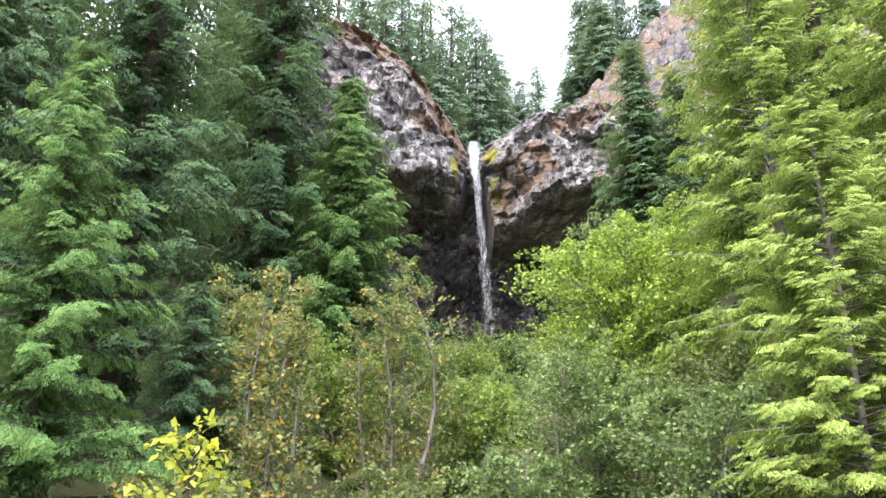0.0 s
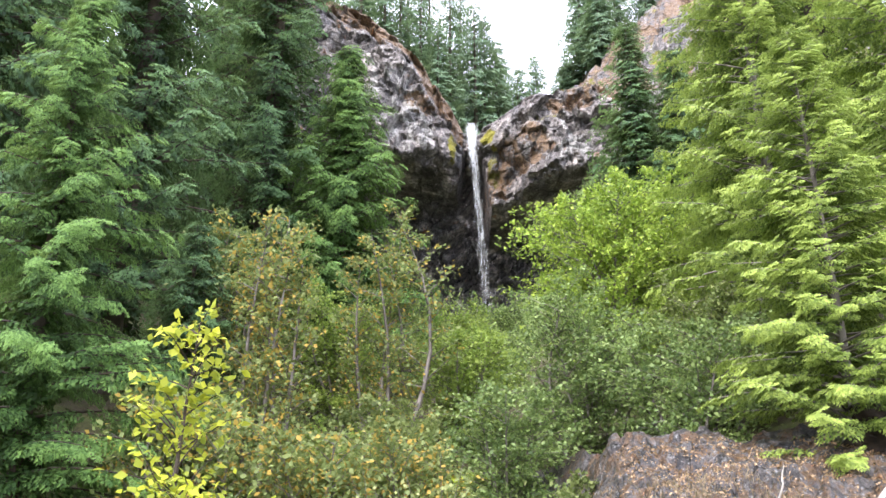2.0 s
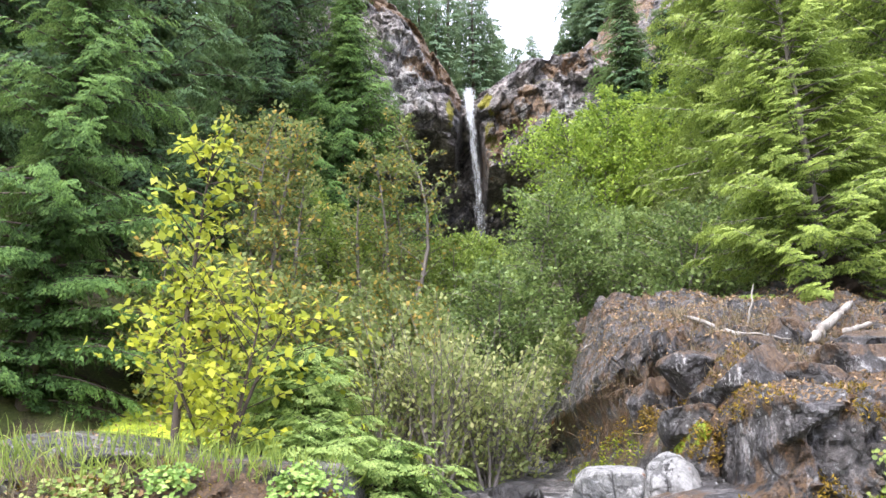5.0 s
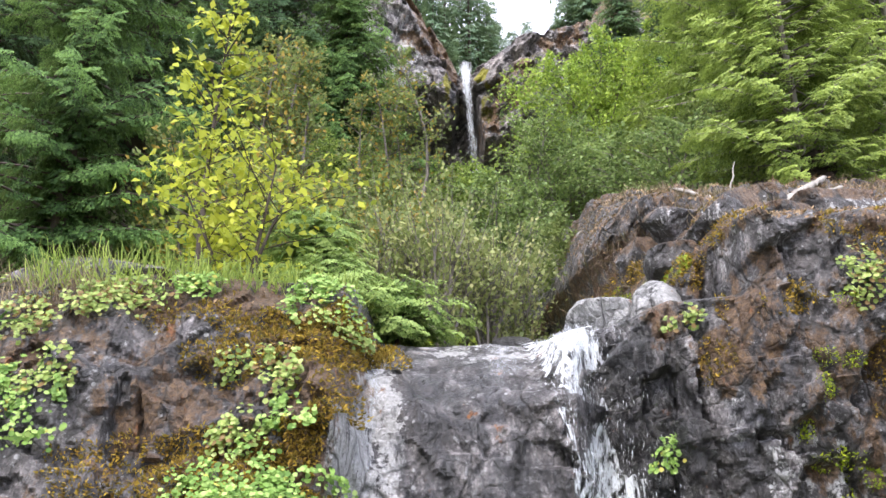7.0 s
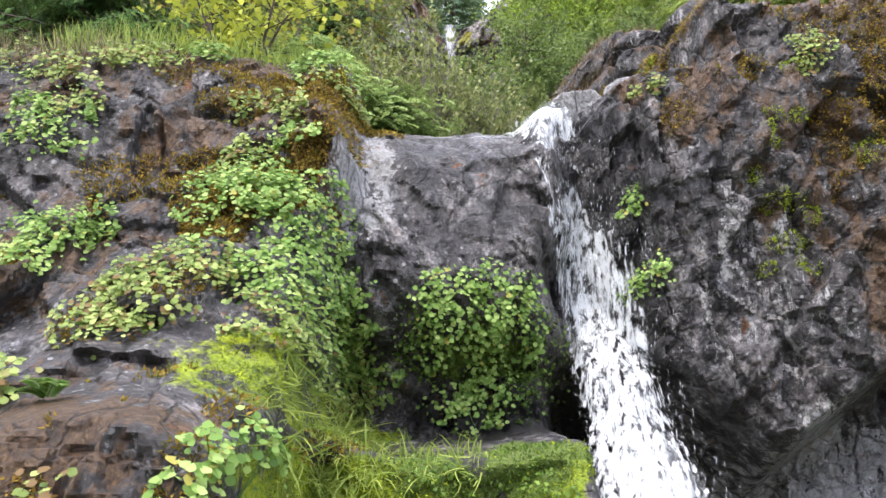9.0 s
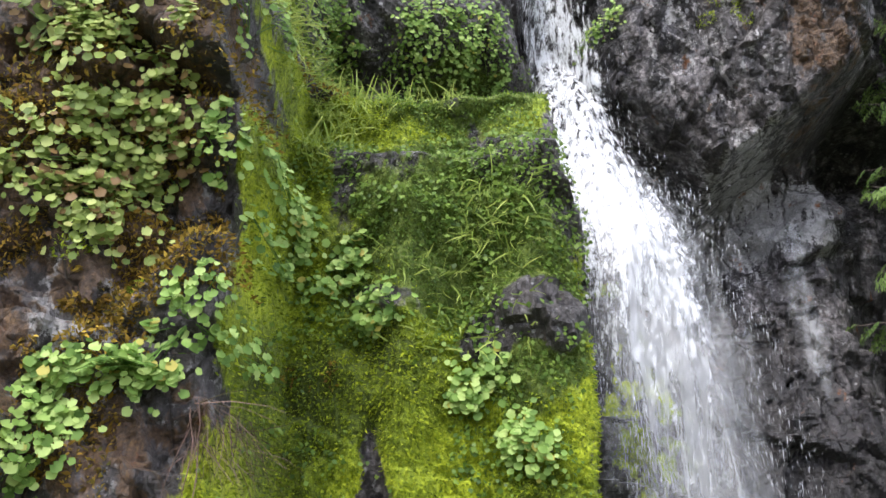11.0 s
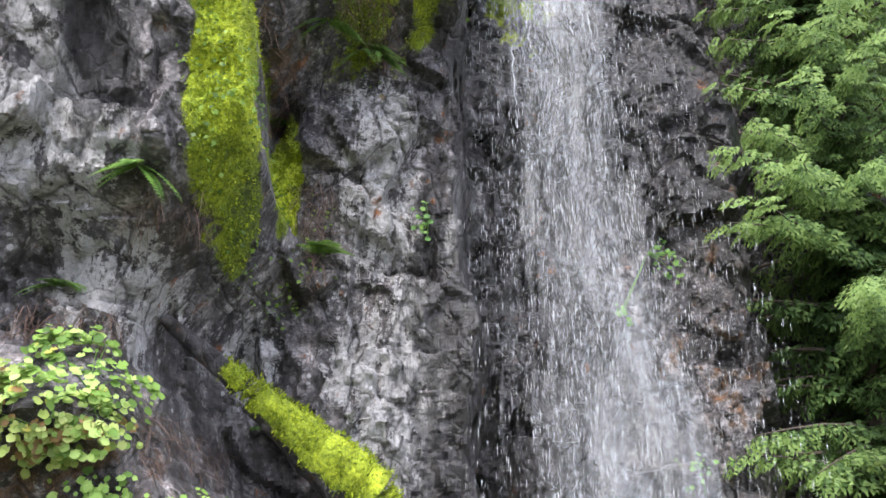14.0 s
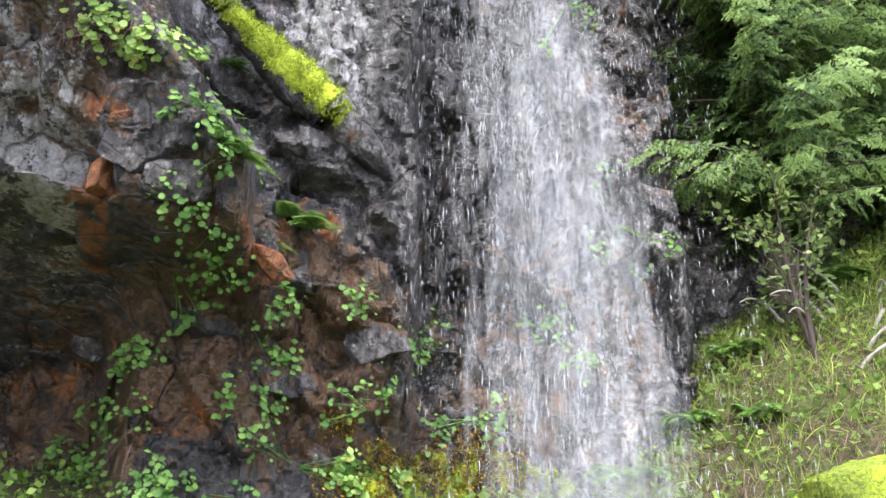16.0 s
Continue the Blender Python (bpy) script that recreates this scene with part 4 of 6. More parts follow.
def broadleaf(name, at, height, spread, material, label, category, seed, stems=3, twigs=60, leaves=40, leaf=0.08, bark=None, group="", crown_from=0.25, lean=(0, 0), piece=OVAL, upright=0.6, clump=0.28, hang=0.2):
    rng = np.random.default_rng(seed)
    tree = thing(name, at, label, category, group)
    bark = bark or mat_bark
    wood, crown = Heap(), Heap()
    mats = []
    for s in range(stems):
        az = 2 * math.pi * (s + rng.random() * 0.7) / stems
        out = spread * (0.5 if stems > 1 else 0.08) * rng.uniform(0.6, 1.2)
        h = height * rng.uniform(0.8, 1.0)
        ts = np.linspace(-0.03, 1, 9)
        bend = rng.normal(0, 0.05 * height, 2)
        px = out * math.cos(az) * np.clip(ts, 0, 1) ** 1.2 + lean[0] * h * ts + bend[0] * np.sin(ts * 3)
        py = out * math.sin(az) * np.clip(ts, 0, 1) ** 1.2 + lean[1] * h * ts + bend[1] * np.sin(ts * 3)
        stem = np.stack([px, py, h * ts], 1)
        r0 = 0.008 * height + 0.012
        v, f = tube_arrays(stem, r0 * (1.05 - ts) + 0.004, 6)
        trunk = part("trunk" if stems == 1 else "stem", mesh_of("stem", v, f, bark, None, True), tree)
        n = max(3, twigs // stems)
        for i in range(n):
            t = crown_from + (1 - crown_from) * (i + rng.random()) / n
            b0 = np.array([np.interp(t, ts, stem[:, c]) for c in range(3)])
            a = i * 2.4 + rng.normal(0, 0.6)
            ln = spread * (0.25 + 0.55 * math.sin(math.pi * min(1, 0.15 + (t - crown_from) / (1 - crown_from) * 0.8))) * rng.uniform(0.5, 1.2)
            d = np.array([math.cos(a), math.sin(a), upright * rng.uniform(0.4, 1.4)])
            q = np.linspace(0, 1, 5)[:, None]
            tw = b0 + d * ln * q + np.array([0, 0, -0.25 * ln]) * q ** 2 + rng.normal(0, 0.02 * ln, (5, 3)) * q
            v, f = tube_arrays(tw, 0.22 * r0 * (1.05 - q[:, 0]) + 0.002, 3)
            wood.add(v, f)
            k = max(3, int(leaves * rng.uniform(0.6, 1.3)))
            u = rng.random(k) ** 0.7
            pos = np.stack([np.interp(u, q[:, 0], tw[:, c]) for c in range(3)], 1) + rng.normal(0, clump * ln * 0.35 + 0.03, (k, 3)) * np.array([1, 1, 0.7])
            x = rng.normal(0, 1, (k, 3)) + d
            x[:, 2] -= hang * 2
            up = rng.normal(0, 0.55, (k, 3)) + np.array([0, -0.25, 1.0])
            mats.append(frames_of(pos, x, up, leaf * rng.uniform(0.6, 1.3, k)))
    crown.spread(piece[0], piece[1], np.concatenate(mats))
    tagged(part("twigwork", wood.mesh("twigwork", bark), trunk), kind="stuff")
    tagged(part("crown", crown.mesh("crown", material), tree), kind="stuff")
    return tree


def on_land(x, y, sink=0.15):
    return (x, y, float(land(np.array([x * 1.0]), np.array([y * 1.0]))[0]) - sink)


# conifers at the left
CEDARS = [
    # x, y, height, radius, branches, sprays, spray length
    ("red_cedar", -5.7, 12.9, 9.6, 2.6, mat_cedar, "lush green cedar with drooping feathery fronds", 140, 28, FROND_FINE, 0.36, 0.7, 0.45),
    ("red_cedar", -8.6, 14.8, 19, 3.2, mat_dark, "tall green cedar with drooping fronds", 150, 20, FROND_MID, 0.6, 0.7, 0.4),
    ("red_cedar", -6.6, 18.2, 22, 3.3, mat_dark, "tall dark green cedar on the valley side", 170, 20, FROND_MID, 0.6, 0.6, 0.35),
    ("red_cedar", -5.0, 24.5, 23, 3.6, mat_dark, "tall dark green cedar on the valley side", 170, 20, FROND_MID, 0.7, 0.6, 0.35),
    ("red_cedar", -2.7, 24.0, 10.5, 3.1, mat_cedar, "broad green cedar leaning over the gully", 140, 22, FROND_MID, 0.6, 0.7, 0.35)]
CEDARS.append(("red_cedar", -4.3, 15.6, 5.0, 1.7, mat_dark, "young dark green cedar among the alders", 80, 18, FROND_MID, 0.4, 0.6, 0.4))
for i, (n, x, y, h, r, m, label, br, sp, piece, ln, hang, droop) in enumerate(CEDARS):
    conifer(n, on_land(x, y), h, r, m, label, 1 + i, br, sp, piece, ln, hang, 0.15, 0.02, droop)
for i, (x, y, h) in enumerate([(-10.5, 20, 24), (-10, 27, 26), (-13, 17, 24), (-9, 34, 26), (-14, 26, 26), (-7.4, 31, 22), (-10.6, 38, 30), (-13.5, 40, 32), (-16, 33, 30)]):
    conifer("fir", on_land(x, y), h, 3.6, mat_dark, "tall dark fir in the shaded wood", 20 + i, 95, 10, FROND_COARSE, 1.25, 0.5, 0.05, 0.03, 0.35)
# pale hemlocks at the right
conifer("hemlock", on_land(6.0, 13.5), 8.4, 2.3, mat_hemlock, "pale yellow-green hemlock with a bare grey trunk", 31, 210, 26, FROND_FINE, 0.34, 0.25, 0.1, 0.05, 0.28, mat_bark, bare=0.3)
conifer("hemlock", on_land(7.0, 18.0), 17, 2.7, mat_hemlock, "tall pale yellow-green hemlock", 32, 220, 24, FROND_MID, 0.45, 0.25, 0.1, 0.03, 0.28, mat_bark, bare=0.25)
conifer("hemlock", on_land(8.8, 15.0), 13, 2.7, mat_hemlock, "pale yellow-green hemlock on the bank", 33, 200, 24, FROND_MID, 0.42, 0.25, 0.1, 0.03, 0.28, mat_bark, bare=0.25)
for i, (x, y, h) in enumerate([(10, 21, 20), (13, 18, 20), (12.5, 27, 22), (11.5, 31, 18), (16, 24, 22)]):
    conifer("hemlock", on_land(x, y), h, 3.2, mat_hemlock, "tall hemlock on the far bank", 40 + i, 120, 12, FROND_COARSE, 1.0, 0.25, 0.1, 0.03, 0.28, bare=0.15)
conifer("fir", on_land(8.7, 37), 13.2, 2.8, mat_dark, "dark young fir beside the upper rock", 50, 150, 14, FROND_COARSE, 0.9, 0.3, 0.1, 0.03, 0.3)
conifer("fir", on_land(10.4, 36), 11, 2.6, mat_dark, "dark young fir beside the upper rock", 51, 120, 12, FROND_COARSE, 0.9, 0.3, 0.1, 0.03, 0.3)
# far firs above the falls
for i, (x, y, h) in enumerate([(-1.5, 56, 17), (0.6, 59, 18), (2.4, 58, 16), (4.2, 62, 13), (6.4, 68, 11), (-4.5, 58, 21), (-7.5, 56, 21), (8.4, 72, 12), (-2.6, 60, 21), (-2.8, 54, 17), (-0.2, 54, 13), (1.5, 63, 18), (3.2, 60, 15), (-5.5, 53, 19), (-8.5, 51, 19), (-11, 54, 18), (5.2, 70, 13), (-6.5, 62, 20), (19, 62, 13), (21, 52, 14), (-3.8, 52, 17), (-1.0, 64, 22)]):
    conifer("fir", on_land(x, y), h, 1.8 + 0.07 * h, mat_far_haze, "distant fir above the rock face", 60 + i, 80, 9, FROND_COARSE, 1.2, 0.35, 0.1, 0.03, 0.3)
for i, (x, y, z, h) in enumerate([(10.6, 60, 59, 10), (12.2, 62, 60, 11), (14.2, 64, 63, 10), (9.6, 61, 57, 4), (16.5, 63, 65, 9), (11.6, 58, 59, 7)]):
    conifer("fir", (x, y, z), h, 1.5 + 0.08 * h, mat_far_haze, "distant fir on the rocky crag", 90 + i, 80, 10, FROND_COARSE, 1.0, 0.35, 0.1, 0.03, 0.3)

# broadleaf trees and shrubs
broadleaf("vine_maple", on_land(4.0, 21.0), 5.9, 2.5, mat_maple, "bright green maple in fresh leaf", "maple tree", 101, 7, 210, 120, 0.1, clump=0.16)
broadleaf("vine_maple", on_land(6.2, 22.5), 5.2, 2.2, mat_maple, "bright green maple in fresh leaf", "maple tree", 102, 5, 170, 110, 0.1, clump=0.16)
broadleaf("vine_maple", on_land(2.9, 18.0), 4.3, 2.0, mat_shrub, "green leafy bush below the maples", "bush", 103, 6, 170, 96, 0.085, clump=0.18)
for i, (x, y, h, s) in enumerate([(1.2, 24.5, 1.8, 1.8), (0.6, 20, 3.0, 1.7), (4.4, 16.2, 3.2, 1.8), (2.4, 14.4, 2.4, 1.5), (5.4, 26, 6, 2.6), (0.4, 30, 1.4, 2.0), (1.2, 16.5, 3.0, 1.6), (5.6, 17.4, 3.0, 1.8), (2.2, 33, 1.2, 2.0), (-1.8, 15.6, 2.4, 1.4), (-2.8, 13.8, 1.8, 1.2), (-0.9, 16.8, 2.6, 1.5), (-4.0, 14.6, 2.6, 1.4), (-2.2, 21, 3.4, 1.8)]):
    broadleaf("leafy_bush", on_land(x, y), h, s, (mat_shrub, mat_lime, mat_shrub, mat_olive)[i % 4], ("dense grey-green leafy bush in the gully", "fresh lime-green bush in the gully", "dense grey-green leafy bush in the gully", "olive-green twiggy bush in the gully")[i % 4], "bush", 110 + i, 6, 150, 84, 0.088, group="bushes in the gully", crown_from=0.05, clump=0.18)
for i, (x, y, h, s) in enumerate([(-2.6, 14.9, 6.4, 0.95), (-1.2, 18.5, 6.2, 1.0), (-3.5, 16.5, 5.6, 1.2), (-1.7, 13.6, 3.4, 1.1), (-0.5, 14.6, 3.0, 1.2), (-3.4, 13.2, 3.4, 1.2)]):
    broadleaf("alder", on_land(x, y), h, s, mat_alder, "slender alder with brownish catkins and buds", "alder tree", 130 + i, 5, 170, 52, 0.09, group="alders in the gully", upright=0.9, crown_from=0.1)

# ---------------- the ledge above the cliff ----------------


def on_cliff(x, z, out=0.0):
    """A place on the lower cliff and the way out of the rock there."""
    xs, zs = np.array([x, x + 0.12, x - 0.12, x, x]), np.array([z, z, z, z + 0.12, z - 0.12])
    y = cliff(xs, zs)
    n = np.array([(y[1] - y[2]) / 0.24, -1.0, (y[3] - y[4]) / 0.24])
    n /= np.linalg.norm(n)
    return np.array([x, y[0], z + heave(xs, zs)[0]]) + n * out, n


def surface(xs, zs):
    y = cliff(xs, zs)
    dx, dz = (cliff(xs + 0.06, zs) - y) / 0.06, (cliff(xs, zs + 0.06) - y) / 0.06
    n = np.stack([dx, -np.ones_like(y), dz], 1)
    return np.stack([xs, y, zs + heave(xs, zs)], 1), n / np.linalg.norm(n, axis=1, keepdims=True)


sapling_at = (-2.55, 9.5, 19.3)
broadleaf("poplar_sapling", sapling_at, 4.6, 0.75, mat_yellow, "young poplar with bright yellow-green leaves on the ledge", "sapling", 201, 1, 48, 20, 0.115, mat_barkd, crown_from=0.2, lean=(0.03, 0), upright=1.1, clump=0.3, hang=0.5)
broadleaf("poplar_sapling", (-2.1, 9.6, 19.3), 2.2, 1.5, mat_yellow, "bushy poplar with bright yellow-green leaves on the ledge", "sapling", 202, 4, 52, 24, 0.11, mat_barkd, crown_from=0.25, upright=0.8, clump=0.3, hang=0.5)
conifer("cedar_seedling", (-1.1, 9.7, 19.25), 0.95, 0.9, mat_seedling, "small feathery cedar on the mossy ledge", 205, 34, 14, FROND_FINE, 0.32, 0.3, 0.3, 0.05, 0.4, group="")
conifer("cedar_seedling", (-0.35, 9.9, 19.3), 0.7, 0.8, mat_seedling, "small feathery cedar on the mossy ledge", 206, 26, 12, FROND_FINE, 0.3, 0.3, 0.3, 0.05, 0.4, group="")
conifer("cedar_seedling", (-1.5, 10.8, 19.8), 1.5, 1.1, mat_seedling, "small feathery cedar on the mossy ledge", 207, 60, 14, FROND_FINE, 0.36, 0.3, 0.3, 0.05, 0.4, group="")
for i, (x, y, h) in enumerate([(0.1, 11.4, 1.7), (0.7, 11.9, 1.6), (-0.5, 11.6, 1.8), (0.3, 12.6, 1.9), (1.1, 12.8, 1.7)]):
    broadleaf("willow_shrub", (x, y, 19.5), h, 0.8, mat_willow, "pale upright willow shrub beside the stream", "shrub", 210 + i, 9, 90, 22, 0.075, group="willows by the stream", upright=2.2, crown_from=0.1, clump=0.2)

# logs, stump and twigs on the rock block


def rough_tube(points, radii, sides=9, amount=0.25, seed=0):
    v, f = tube_arrays(points, radii, sides)
    c = np.repeat(np.array([tuple(p) for p in points]), sides, 0)
    w = 1 + amount * fbm(v[:, 0] * 6, v[:, 1] * 6, v[:, 2] * 6, 3, seed) * 2
    return c + (v - c) * w[:, None], f


def rows_of(a, b, n, wave=0.0, seed=0):
    rng = np.random.default_rng(seed)
    a, b = np.array(a), np.array(b)
    t = np.linspace(0, 1, n)[:, None]
    return a + (b - a) * t + rng.normal(0, wave, (n, 3)) * np.sin(math.pi * t)


def log(name, a, b, r, material, label, seed, category="log", taper=0.6):
    pts = rows_of(a, b, 14, 0.008, seed)
    v, f = rough_tube(pts, [0.004] + [0.8 * r * (1 - (1 - taper) * k / 11) for k in range(12)] + [0.004], 9, 0.1, seed)
    return tagged(new(name, mesh_of(name, v, f, material, None, True)), label, category)


def upper_right(x, z, lift):
    p, n = on_cliff(x, z, lift)
    return tuple(p)


log("driftwood_log", upper_right(4.34, 21.21, 0.05), upper_right(5.3, 21.85, 0.12), 0.085, mat_wood, "bleached grey driftwood log on the rock top", 301)
log("driftwood_log", upper_right(4.75, 21.35, 0.1), upper_right(5.15, 21.45, 0.05), 0.05, mat_wood, "short bleached branch on the rock top", 302)
log("dead_branch", upper_right(3.94, 21.7, -0.02), (4.08, 11.2, 22.25), 0.022, mat_wood, "thin bare dead branch standing on the rock", 303, "branch", 0.4)
log("dead_branch", upper_right(3.14, 21.6, 0.06), upper_right(4.05, 21.2, 0.06), 0.035, mat_wood, "long pale dead branch lying on the rock", 304, "branch", 0.4)
log("dead_branch", upper_right(3.4, 21.45, 0.08), upper_right(4.3, 21.25, 0.05), 0.02, mat_wood, "thin pale dead branch lying on the rock", 305, "branch", 0.4)
log("dead_branch", upper_right(2.2, 21.9, 0.05), upper_right(3.0, 22.3, 0.08), 0.025, mat_wood, "pale bark-stripped branch along the rock edge", 306, "branch", 0.5)


def stump():
    t = thing("tree_stump", (6.05, 13.2, 22.95), "rotten dark upturned stump with roots on the bank", "stump")
    v, f = rough_tube(rows_of((0, 0, -0.2), (0.05, -0.1, 0.55), 10), [0.25, 0.28, 0.3, 0.26, 0.24, 0.23, 0.22, 0.2, 0.16, 0.03], 12, 0.8, 5)
    part("trunk", mesh_of("trunk", v, f, mat_rot, None, True), t)
    for i in range(7):
        a = i * 0.9
        v, f = tube_arrays(rows_of((0, 0, 0.2), (0.5 * math.cos(a), 0.35 * math.sin(a) - 0.1, 0.2 + 0.3 * math.sin(i * 2.1)), 6, 0.05, i), [0.06, 0.05, 0.04, 0.03, 0.02, 0.006], 6)
        part("root", mesh_of("root", v, f, mat_rot, None, True), t)


stump()


def boulder(name, at, size, label, seed, pale=0.0, moss=0.0, rust=0.0, wet=0.0, facets=0.45, iron=0.0, turn=(0, 0, 0)):
    """A rounded block of rock with broken facets."""
    bm = bmesh.new()
    bmesh.ops.create_icosphere(bm, subdivisions=5, radius=1.0)
    p = np.array([v.co[:] for v in bm.verts])
    f = np.array([[v.index for v in q.verts] for q in bm.faces])
    bm.free()
    q = p * np.array(size)
    rng = np.random.default_rng(900 + seed)
    planes = rng.normal(0, 1, (16, 3))
    planes /= np.linalg.norm(planes, axis=1, keepdims=True)
    reach = rng.uniform(0.62, 0.95, 16) if facets > 0.5 else rng.uniform(0.85, 1.1, 16)
    cut = np.min(reach / np.maximum(p @ planes.T, 0.05), axis=1)
    r = np.minimum(1.15, cut) + 0.06 * fbm(q[:, 0] * 7, q[:, 1] * 7, q[:, 2] * 7, 4, seed) + 0.04 * blocks(q[:, 0] * 7 + seed, q[:, 1] * 7, q[:, 2] * 7, 300 + seed, 40.0, 0.15)
    q = q * r[:, None]
    up = p[:, 2]
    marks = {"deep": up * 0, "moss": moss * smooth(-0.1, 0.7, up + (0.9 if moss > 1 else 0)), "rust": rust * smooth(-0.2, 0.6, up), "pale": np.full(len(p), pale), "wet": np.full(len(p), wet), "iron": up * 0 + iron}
    ob = new(name, mesh_of(name, q, f, mat_cliff, marks, True, 30))
    ob.location = at
    ob.rotation_euler = [radians(d) for d in turn]
    return tagged(ob, label, "rock")


boulder("boulder", (1.85, 9.9, 19.45), (0.36, 0.75, 0.3), "smooth pale grey boulder beside the lip of the fall", 1, pale=1.4, facets=0.2)
boulder("boulder", (2.35, 9.3, 19.2), (0.3, 0.4, 0.5), "smooth grey rock beside the lip of the fall", 2, pale=0.9, facets=0.2)
boulder("boulder", (1.0, 11.4, 19.62), (0.3, 0.3, 0.18), "wet dark stone in the stream above the fall", 3, wet=0.8)
boulder("boulder", (0.9, 12.2, 19.6), (0.4, 0.4, 0.3), "mossy stone in the stream above the fall", 4, moss=0.9)

# loose angular blocks along the rim of the rock and on the ledges
for i, (x, z, sx, sz) in enumerate([(2.75, 20.2, 0.4, 0.3), (3.3, 20.55, 0.5, 0.35), (3.9, 20.5, 0.45, 0.3), (2.5, 20.75, 0.35, 0.3), (3.0, 21.0, 0.5, 0.35), (4.5, 20.7, 0.55, 0.3), (3.6, 21.15, 0.45, 0.25), (4.9, 21.2, 0.5, 0.3), (5.4, 21.0, 0.5, 0.3), (4.2, 21.5, 0.4, 0.25), (6.2, 21.5, 0.6, 0.35), (2.9, 20.5, 0.25, 0.2), (4.2, 20.95, 0.3, 0.2), (5.8, 21.9, 0.5, 0.3)]):
    foot, out = on_cliff(x, z, -0.12)
    boulder("rock_block", tuple(foot), (sx, 0.45, sz), "angular mauve-grey rock block with brown litter on top", 10 + i, pale=0.12 + 0.1 * (i % 3), rust=0.75, facets=0.9)

# broken blocks in the hollow at the foot of the cliff
for i, (x, z, s) in enumerate([(-1.5, 4.6, 0.24), (-0.9, 4.9, 0.2), (-0.5, 4.75, 0.26), (0.15, 4.7, 0.22), (0.6, 4.45, 0.25), (-1.2, 4.1, 0.28), (-0.2, 4.1, 0.24), (0.5, 3.6, 0.2), (1.0, 3.0, 0.24), (-2.1, 4.9, 0.22), (-1.9, 5.7, 0.2), (1.3, 4.0, 0.22)]):
    foot, out = on_cliff(x, z, -0.7 * s)
    boulder("rock_block", tuple(foot), (s * 1.7, s, s * 1.1), "angular wet brown rock block under the overhang", 40 + i, rust=0.45 + 0.15 * (i % 3), wet=0.7 - 0.2 * (i % 3), facets=1.3)

boulder("rock_slab", (0.3, 7.15, 4.42), (0.27, 0.14, 0.11), "rust-orange wet slab jutting from the hollow", 71, iron=1.1, wet=0.2, facets=1.0, turn=(0, 38, 0))
boulder("rock_slab", (-1.1, 6.52, 4.8), (0.12, 0.12, 0.2), "rust-orange wet rock at the edge of the hollow", 72, iron=1.1, wet=0.1, facets=1.0, turn=(0, 12, 0))
boulder("rock_slab", (-0.98, 6.3, 5.2), (0.17, 0.14, 0.1), "rust-brown rock above the hollow", 73, iron=0.8, facets=1.0)
boulder("moss_mound", (5.5, 6.4, 2.35), (0.85, 0.7, 0.55), "mound thick with bright yellow-green moss", 74, moss=1.3, facets=0.1)

# ---------------- plants on the cliff ----------------
LEAF_MESHES = {m: [mesh_of("leaf", ROUND[0] * [1, w, 1 + k], ROUND[1], m) for k, w in ((0, 1.0), (0.8, 1.1), (-0.6, 0.92))] for m in (mat_colt, mat_coltpale, mat_fern)}


def leaf_frames(rng, x, z, rx, rz, n, size, lift):
    """Leaves in several bunches, with gaps between them; they lean to the light."""
    hubs = max(3, int(n / 60))
    hx, hz = rng.normal(0, 0.55, hubs), rng.normal(0, 0.55, hubs)
    which = rng.integers(0, hubs, n)
    wide = min(0.6, 0.17 / max(rx, 0.05)), min(0.6, 0.15 / max(rz, 0.05))
    du, dv = rng.normal(0, 0.55, n), rng.normal(0, 0.55, n)
    u, v = hx[which] + du * wide[0], hz[which] + dv * wide[1]
    far = np.maximum(1, np.hypot(u, v) / 1.25)
    xs, zs = x + rx * u / far, z + rz * v / far
    p, nrm = surface(xs, zs)
    dome = np.clip(1 - np.hypot(du, dv) / 1.3, 0, 1)
    p = p + nrm * (0.02 + lift * (0.15 + 0.85 * dome) * rng.uniform(0.5, 1.0, n))[:, None] + np.array([0, -0.03, 0.02])
    up = nrm * 0.8 + np.array([0, -0.75, 0.5]) + rng.normal(0, 0.3, (n, 3)) + np.stack([0.35 * du, 0 * du, 0.25 * dv], 1)
    way = np.stack([du, -0.45 + 0 * xs, dv * 0.5 - 0.45], 1) + rng.normal(0, 0.4, (n, 3))
    up /= np.linalg.norm(up, axis=1, keepdims=True)
    way -= up * np.sum(way * up, 1, keepdims=True)
    return frames_of(p, way, up, size * rng.uniform(0.5, 1.35, n))


